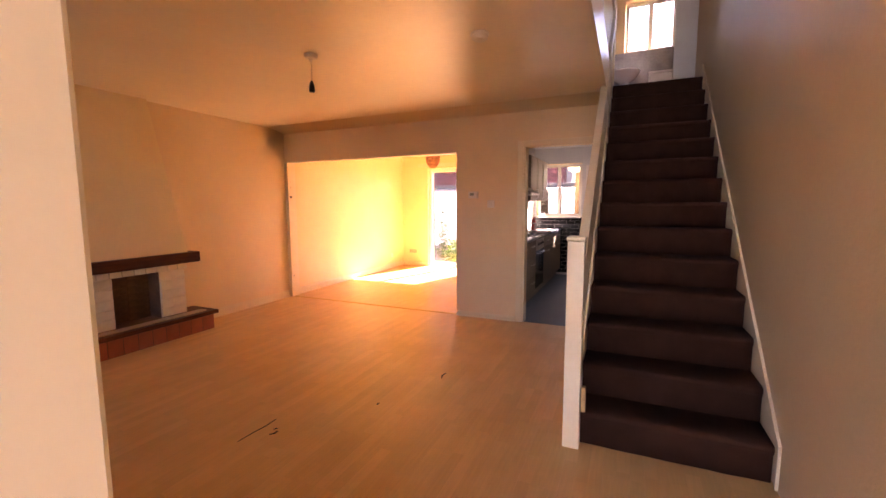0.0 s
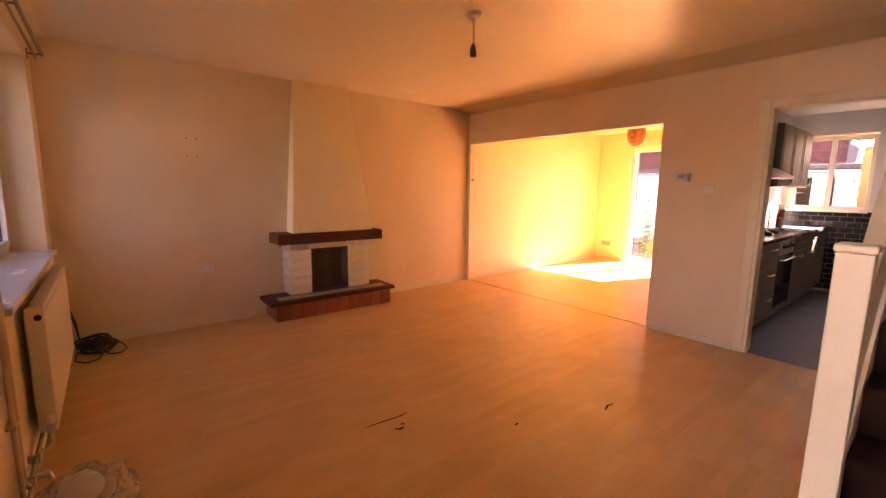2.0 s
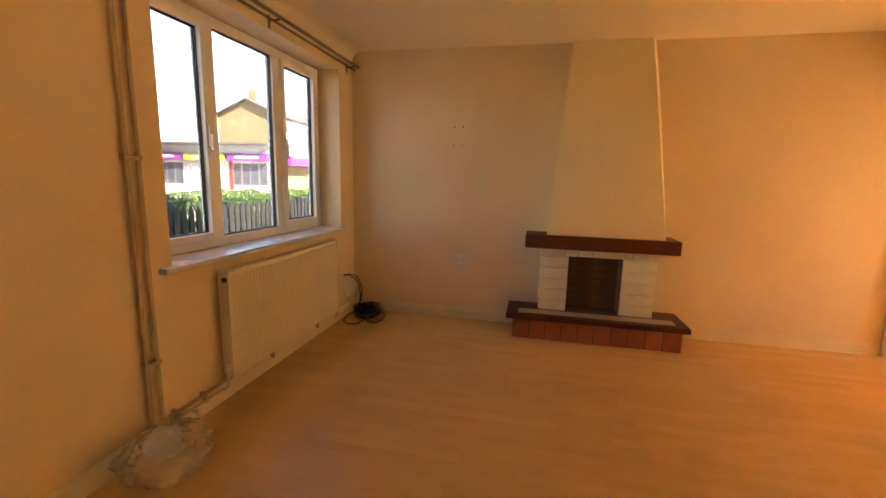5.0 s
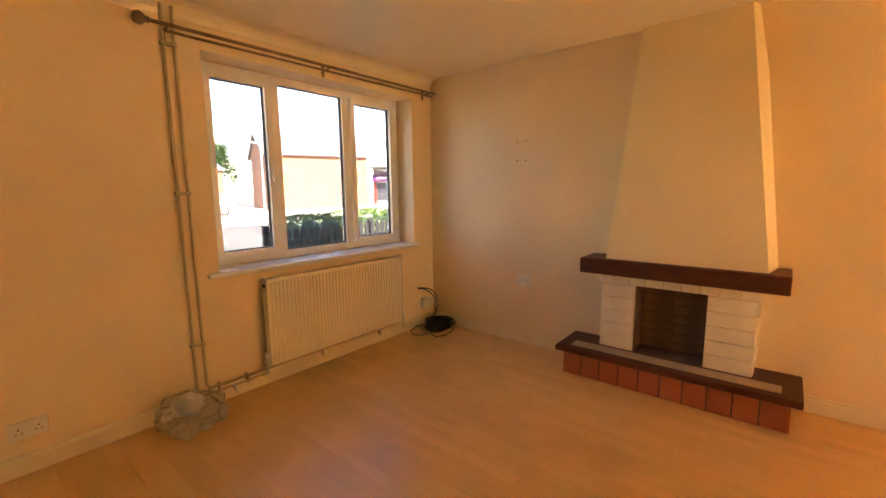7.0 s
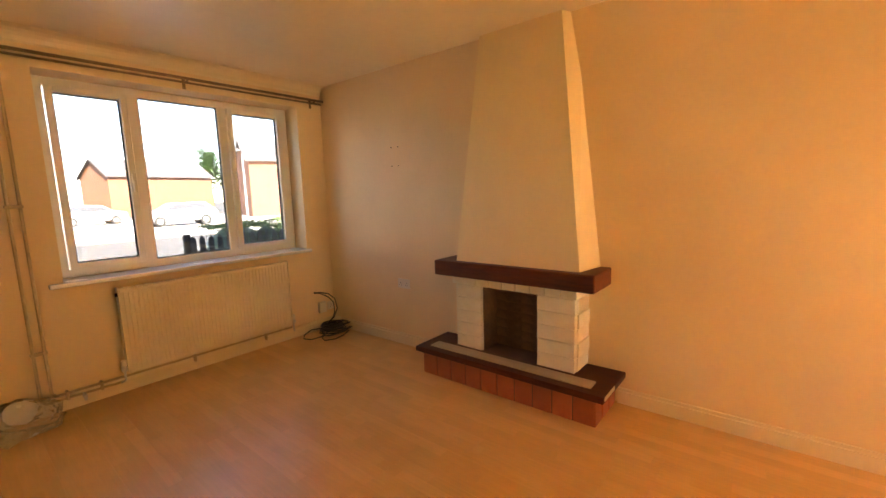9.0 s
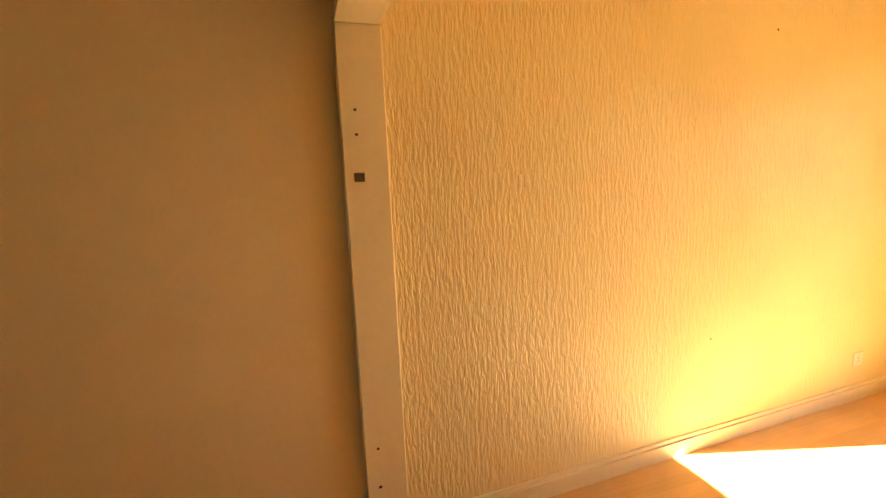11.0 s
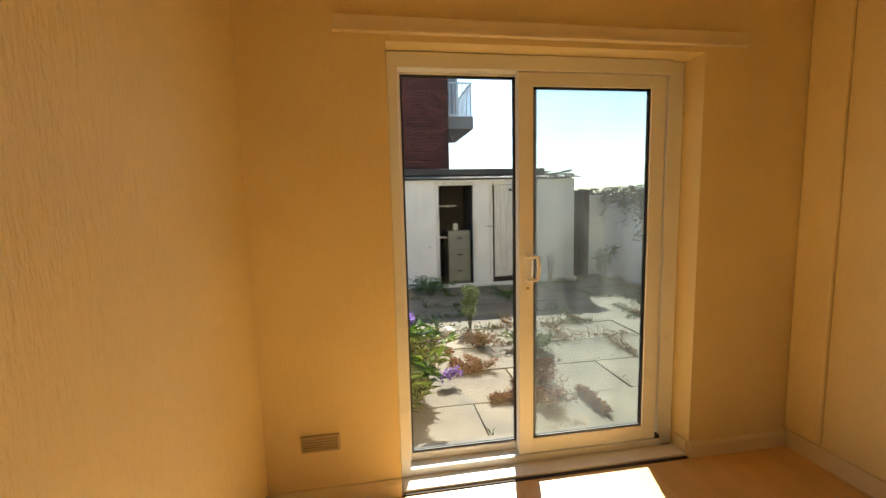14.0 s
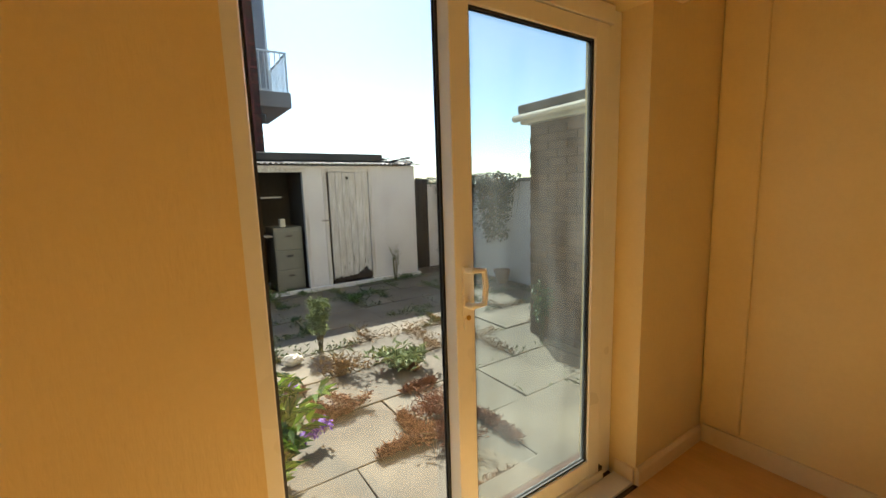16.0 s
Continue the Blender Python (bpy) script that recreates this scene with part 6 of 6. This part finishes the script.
joint_weeds("green weeds in the shaded paving joints", M_LEAF, 105, 7000, lambda x, y: y > 11.2, 0.06, 0.05, 0.05, 0.012)
joint_weeds("sparse green weeds in the paving joints", M_LEAFG, 107, 1500, lambda x, y: True, 0.04, 0.03, 0.05, 0.014)

# ---- street in front ----
RZ = -0.2
tagged(part("front_path", box(-14, 3, -2.0, YO - 0.003, -0.199, -0.16), M_FOOT), kind="structure")
tagged(part("pavement_street", box(-60, 60, -7.5, -3.6, -0.199, -0.13), M_FOOT), kind="structure")
tagged(part("lawn", box(-34, -12.5, -15.5, -7.6, -0.199, -0.12), M_LAWN), kind="structure")
tagged(part("forecourt", box(-60, 40, -44, -17, -0.199, -0.17), M_FOOT), kind="structure")

M_FENCE = pmat("dark_stained_picket", (0.007, 0.007, 0.009), (0.018, 0.018, 0.021), 0.75, 5, 40, stretch=(4, 4, 0.6), bump=0.4)
fe = thing("picket_fence", "dark-stained wooden picket fence along the front garden", "fence")
pk = mesh_of("picket", prism([(-0.035, 0), (0.035, 0), (0.035, 0.96), (0.0, 1.02), (-0.035, 0.96)], -0.011, 0.011, "y"))
pieces("picket", pk, M_FENCE, [Matrix.Translation((-4.35 - 0.115 * i, -2.1, -0.16 + 0.04)) for i in range(48)], fe)
for z in (0.12, 0.62):
    part("rail", box(-9.85, -4.30, -2.14, -2.112, z, z + 0.07, 0.004), M_FENCE, fe)
for x in (-4.30, -6.1, -7.9, -9.8):
    part("post", box(x - 0.04, x + 0.04, -2.20, -2.141, -0.16, 0.92, 0.005), M_FENCE, fe)


def hedge(x0, x1, y0, y1, h, seed):
    g = thing("hedge", "dense dark green clipped hedge behind the picket fence", "hedge")
    rg = random.Random(seed)
    bm = bmesh.new()
    for i in range(int((x1 - x0) / 0.35)):
        x = x0 + 0.35 * i + 0.17
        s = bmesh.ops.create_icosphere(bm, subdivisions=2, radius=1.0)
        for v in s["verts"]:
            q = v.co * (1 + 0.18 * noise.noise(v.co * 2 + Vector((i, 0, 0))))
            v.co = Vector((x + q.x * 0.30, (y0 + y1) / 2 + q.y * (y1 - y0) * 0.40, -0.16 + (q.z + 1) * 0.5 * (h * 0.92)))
    # solid dark body stands in for the shade deep among the leaves
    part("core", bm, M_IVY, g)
    spots = []
    for _ in range(13000):
        x, y = rg.uniform(x0, x1), rg.uniform(y0, y1)
        top = -0.16 + h * (0.95 + 0.10 * noise.noise(Vector((x * 2, y * 2, 1))))
        f = rg.random()
        if f < 0.5:
            p, w = (x, y, top - abs(rg.gauss(0, 0.03))), (0, 0, 1)
        else:
            p, w = (x, (y0 if rg.random() < 0.4 else y1) + rg.gauss(0, 0.04), rg.uniform(-0.15, top)), (0, 1, 0.3)
        spots.append((p, w))
    part("leaves", leaves(spots, 0.045, 0.026, rg), M_LEAF, g)


hedge(-10.5, -4.85, -3.3, -2.45, 1.18, 61)

# neighbour's white porch with a hanging basket
po = thing("porch", "neighbour's pale rendered porch with dark flat roof", "porch")
part("wall", box(-12.2, -10.7, -2.6, 0.9, -0.198, 2.5), M_LIME, po)
part("roof", box(-12.4, -10.5, -2.8, 1.0, 2.501, 2.75, 0.02), M_FELT, po)
part("door", box(-10.699, -10.65, -1.5, -0.6, -0.15, 1.95, 0.01), M_FENCE, po)
hb2 = thing("hanging_basket", "dark hanging basket of trailing plants on a curved bracket", "hanging basket")
part("bracket", tube([(-10.70, -2.45, 2.10), (-10.45, -2.47, 2.14), (-10.25, -2.5, 2.08), (-10.2, -2.5, 1.98)], 0.012, 6), M_BLACK, hb2)
part("basket", lathe([(0.03, -0.15), (0.12, -0.10), (0.17, 0.0), (0.16, 0.0), (0.02, -0.13)], 16, (-10.2, -2.5, 1.90)), M_FENCE, hb2)
part("chain", tube([(-10.2, -2.5, 1.99), (-10.2, -2.5, 1.90)], 0.005, 5), M_BLACK, hb2)
rg = random.Random(5)
part("leaves", leaves([((-10.2 + rg.gauss(0, 0.11), -2.5 + rg.gauss(0, 0.11), 1.92 + rg.gauss(0, 0.08)), (rg.uniform(-1, 1), rg.uniform(-1, 1), 0)) for _ in range(420)], 0.07, 0.035, rg), M_IVY, hb2)

M_YBRICK = pmat("yellow_stock_brick", (0.20, 0.145, 0.075), (0.30, 0.225, 0.125), 0.85, 1.0, 20, bump=0.2)
M_OBRICK = pmat("orange_brick", (0.20, 0.085, 0.048), (0.29, 0.135, 0.08), 0.85, 1.0, 20, bump=0.2)
M_WHITEW = pmat("white_cladding", (0.46, 0.45, 0.44), (0.55, 0.54, 0.53), 0.6, 1, 20, bump=0.1)
M_SLATE = pmat("grey_roof_tile", (0.07, 0.065, 0.065), (0.13, 0.12, 0.118), 0.8, 1, 20, bump=0.3)
M_SIGNP = pmat("purple_fascia", (0.13, 0.03, 0.16), (0.20, 0.06, 0.23), 0.4, 1, 20, bump=0)
M_SIGNG = pmat("lime_fascia", (0.28, 0.31, 0.04), (0.37, 0.40, 0.08), 0.4, 1, 20, bump=0)
M_SHOPR = pmat("red_shopfront", (0.25, 0.035, 0.03), (0.33, 0.06, 0.05), 0.4, 1, 20, bump=0)
M_BLUED = pmat("blue_shutter", (0.10, 0.20, 0.42), (0.16, 0.28, 0.52), 0.5, 1, 20, bump=0)
M_WPANE = pmat("dark_window_pane", (0.05, 0.06, 0.075), (0.11, 0.12, 0.14), 0.08, 1, 20, bump=0)


def window_at(parent, m, w, h):
    """A far window in a facade's own plane: frame, bar and pane set back."""
    bm = bmesh.new()
    for a, b, c, d in ((-w / 2, -w / 2 + 0.08, 0, h), (w / 2 - 0.08, w / 2, 0, h), (-w / 2 + 0.08, w / 2 - 0.08, 0, 0.08), (-w / 2 + 0.08, w / 2 - 0.08, h - 0.08, h), (-0.04, 0.04, 0.08, h - 0.08)):
        add_box(bm, a, b, -0.07, -0.002, c, d)
    wd = part("window", bm, M_WHITEW, parent)
    wd.matrix_local = m
    p = part("pane", box(-w / 2 + 0.08, w / 2 - 0.08, -0.03, -0.003, 0.08, h - 0.08), M_WPANE, wd)


def gable_roof(bm, x0, x1, y0, y1, z, rise, over=0.3):
    """Ridge along x."""
    ym = (y0 + y1) / 2
    add_prism(bm, [(y0 - over, z - 0.1), (ym, z + rise), (y1 + over, z - 0.1), (y1 + over, z - 0.25), (ym, z + rise - 0.2), (y0 - over, z - 0.25)], x0 - over, x1 + over, "x")


# parade of shops with flats over, turned across the street corner: local x along the front, -y towards the viewer
par = thing("shop_parade", "single-storey shop parade with coloured fascias", "shops")
part("wall", box(0, 13, 0, 2.2, 0, 4.2), M_WHITEW, par)
part("roof", box(-0.2, 13.2, -0.9, 2.3, 4.201, 4.4), M_SLATE, par)
for x0, x1, m1, sign in ((0.2, 4.2, M_SHOPR, M_SIGNP), (4.4, 8.6, M_WHITEW, M_SIGNG), (8.8, 12.8, M_SHOPR, M_SIGNP)):
    part("fascia_sign", box(x0, x1, -0.45, -0.02, 2.75, 3.45, 0.02), sign, par)
    part("lettering", box(x0 + 0.8, x1 - 0.8, -0.462, -0.451, 2.98, 3.22), M_WHITEW, par)
    part("pillar", box(x0, x0 + 0.3, -0.12, -0.002, 0, 2.7), m1, par)
    bm = bmesh.new()
    for k in range(4):
        w = (x1 - x0 - 0.5) / 4
        add_box(bm, x0 + 0.4 + w * k, x0 + 0.4 + w * k + w - 0.12, -0.05, -0.002, 0.55, 2.5)
    part("shop_window", bm, M_WPANE if m1 is M_SHOPR else M_WHITEW, par)
par.matrix_world = pose(-34.7, -35.1, RZ, 0, 0, 95.6)
fl2 = thing("flats", "three-storey yellow-brick flats above the shops", "building")
part("wall", box(0, 22, 0, 6.4, 0, 7.3), M_YBRICK, fl2)
bm = bmesh.new()
add_prism(bm, [(0, 7.3), (6.4, 7.3), (3.2, 8.7)], 0, 22, "x")
part("gable", bm, M_YBRICK, fl2)
bm = bmesh.new()
gable_roof(bm, 0, 22, 0, 6.4, 7.4, 1.5)
part("roof", bm, M_SLATE, fl2)
part("chimney", box(1.0, 1.6, 2.8, 3.6, 8.2, 9.9), M_YBRICK, fl2)
part("cladding", box(0.3, 21.8, -0.06, -0.002, 3.3, 7.1), M_WHITEW, fl2)
part("fascia_sign", box(0.4, 6.6, -1.1, -0.01, 2.5, 3.25, 0.02), M_SIGNP, fl2)
part("fascia_sign", box(6.8, 14.0, -1.1, -0.01, 2.5, 3.25, 0.02), M_SHOPR, fl2)
for k in range(6):
    for z in (4.2, 5.7):
        window_at(fl2, pose(2.0 + 3.4 * k, -0.061, z), 1.9, 1.1)
    part("balcony", box(1.0 + 3.4 * k, 3.2 + 3.4 * k, -0.8, -0.061, 3.4, 3.95), M_WHITEW, fl2)
fl2.matrix_world = pose(-38.4, -22.9, RZ, 0, 0, 185.6)
ter = thing("terrace", "pale three-storey terrace with white windows", "building")
part("wall", box(0, 22, 0, 8, 0, 6.4), M_WHITEW, ter)
bm = bmesh.new()
gable_roof(bm, 0, 22, 0, 8, 6.4, 1.3)
part("roof", bm, M_SLATE, ter)
for k in range(7):
    for z in (3.2, 5.0):
        window_at(ter, pose(1.8 + 3.0 * k, 0, z), 1.6, 1.1)
part("shopfront", box(0.2, 21.8, -0.5, -0.01, 2.2, 2.9), M_SHOPR, ter)
ter.matrix_world = pose(-44, -9.0, RZ, 0, 0, 60)


def house(x, y, turn, w, d, h, brick, label):
    hs = thing("house", label, "house")
    part("wall", box(0, w, 0, d, 0, h), brick, hs)
    bm = bmesh.new()
    add_prism(bm, [(0, h), (d, h), (d / 2, h + 2.0)], 0, w, "x")
    part("gable", bm, brick, hs)
    bm = bmesh.new()
    gable_roof(bm, 0, w, 0, d, h + 0.1, 2.1)
    part("roof", bm, M_SLATE, hs)
    for k in range(int(w / 3)):
        window_at(hs, pose(1.6 + 3 * k, 0, h - 1.7), 1.7, 1.2)
    hs.matrix_world = pose(x, y, RZ, 0, 0, turn)
    return hs


h1 = house(-31.5, -37.0, -18, 9.5, 8, 5.0, M_OBRICK, "red-brick corner house with white upper storey and blue shutter")
part("cladding", box(2.6, 9.4, -0.10, -0.01, 2.75, 5.0), M_WHITEW, h1)
part("shutter", box(2.4, 4.0, -0.06, -0.01, 0.05, 2.3), M_BLUED, h1)
house(-8, -60, 4, 14, 8, 4.8, M_WHITEW, "pale far terrace across the forecourt")
house(12, -58, -6, 16, 8, 4.8, M_YBRICK, "pale brick far terrace across the forecourt")
house(-26, -66, 8, 12, 8, 4.8, M_OBRICK, "far brick house across the forecourt")
gar = thing("garage_row", "low row of pale garages across the forecourt", "garages")
part("wall", box(-10, 10, -46.5, -43, RZ, 2.2), M_WHITEW, gar)
for k in range(6):
    part("garage_door", box(-9.4 + 3.2 * k, -6.8 + 3.2 * k, -42.999, -42.95, RZ + 0.02, 1.9), M_RAILW, gar)
lp = thing("street_lamp", "pale concrete street lamp beside the shops", "street lamp")
part("column", tube([(-16.5, -26.0, RZ), (-16.5, -26.0, 4.6)], [0.10, 0.06], 8), M_CONC, lp)
part("arm", tube([(-16.5, -26.0, 4.55), (-16.4, -25.8, 4.75), (-15.9, -25.6, 4.8)], 0.04, 6), M_CONC, lp)
part("lantern", box(-16.1, -15.6, -25.7, -25.5, 4.72, 4.86, 0.03), M_CONC, lp)


def car(x, y, turn, label, paint):
    c = thing("car", label, "car")
    prof = [(-2.1, 0.30), (-2.1, 0.75), (-2.0, 0.92), (-1.25, 1.0), (-0.55, 1.45), (1.3, 1.5), (1.95, 1.0), (2.1, 0.85), (2.1, 0.30)]
    bm = prism([(a, b) for a, b in prof], -0.82, 0.82, "y")
    bmesh.ops.bevel(bm, geom=bm.edges[:], offset=0.06, segments=2, affect="EDGES")
    part("body", bm, paint, c)
    for s in (-1, 1):
        part("side_window", prism([(-1.0, 1.02), (-0.45, 1.38), (1.2, 1.42), (1.6, 1.02)], s * 0.815, s * 0.828, "y"), M_WPANE, c)
        for xx in (-1.3, 1.3):
            w = part("wheel", lathe([(0.30, -0.1), (0.32, -0.08), (0.32, 0.08), (0.30, 0.1)], 20, (xx, s * 0.76, 0.32), "y"), M_BLACK, c)
            part("rim", lathe([(0.19, 0.10), (0.17, 0.112), (0.05, 0.108)], 16, (xx, s * 0.76 + (0 if s > 0 else -0.212), 0.32), "y"), M_CHROME, w)
    part("windscreen", prism([(-1.22, 1.03), (-0.60, 1.43), (-0.58, 1.44), (-1.19, 1.04)], -0.7, 0.7, "y"), M_WPANE, c)
    part("headlight", box(-2.12, -2.03, 0.5, 0.76, 0.68, 0.82, 0.02), M_CHROME, c)
    part("headlight", box(-2.12, -2.03, -0.76, -0.5, 0.68, 0.82, 0.02), M_CHROME, c)
    c.matrix_world = pose(x, y, -0.168, 0, 0, turn)


M_SILVER = pmat("silver_car_paint", (0.50, 0.53, 0.54), (0.60, 0.63, 0.64), 0.3, 2, 40, bump=0, metal=0.3)
M_CARW = pmat("white_car_paint", (0.68, 0.69, 0.70), (0.76, 0.77, 0.78), 0.3, 2, 40, bump=0)
car(-12.4, -26.8, 175, "silver estate car parked on the forecourt", M_SILVER)
car(-5.6, -34.0, 10, "white car parked on the forecourt", M_CARW)
car(-9.5, -36.0, 4, "pale car parked on the forecourt", M_SILVER)


def tree(x, y, h, r, seed, label):
    t = thing("tree", label, "tree")
    rg = random.Random(seed)
    part("trunk", tube([(x, y, RZ), (x + 0.1, y, h * 0.35), (x, y + 0.1, h * 0.8)], [0.3, 0.2, 0.06], 8), M_STEM, t)
    bm = bmesh.new()
    tips = []
    for i in range(14):
        a, z = i * 2.4, h * (0.28 + 0.045 * i)
        rr = r * (1.0 - 0.05 * i) * rg.uniform(0.7, 1.0)
        e = (x + math.cos(a) * rr, y + math.sin(a) * rr, z + 0.25 * rr)
        add_tube(bm, [(x, y, z), e], [0.08, 0.02], 5)
        tips += [Vector((x, y, z)).lerp(Vector(e), k) for k in (0.5, 0.8, 1.0)]
    part("limbs", bm, M_STEM, t)
    g = 0.17 * r
    spots = [(p + Vector((rg.gauss(0, g), rg.gauss(0, g), rg.gauss(0, g))), (rg.uniform(-1, 1), rg.uniform(-1, 1), 0.2)) for p in tips for _ in range(110)]
    part("crown", leaves(spots, 0.38, 0.24, rg), M_LEAF, t)


tree(-29.0, -63.0, 9.5, 2.6, 71, "tall dark green tree beyond the houses")
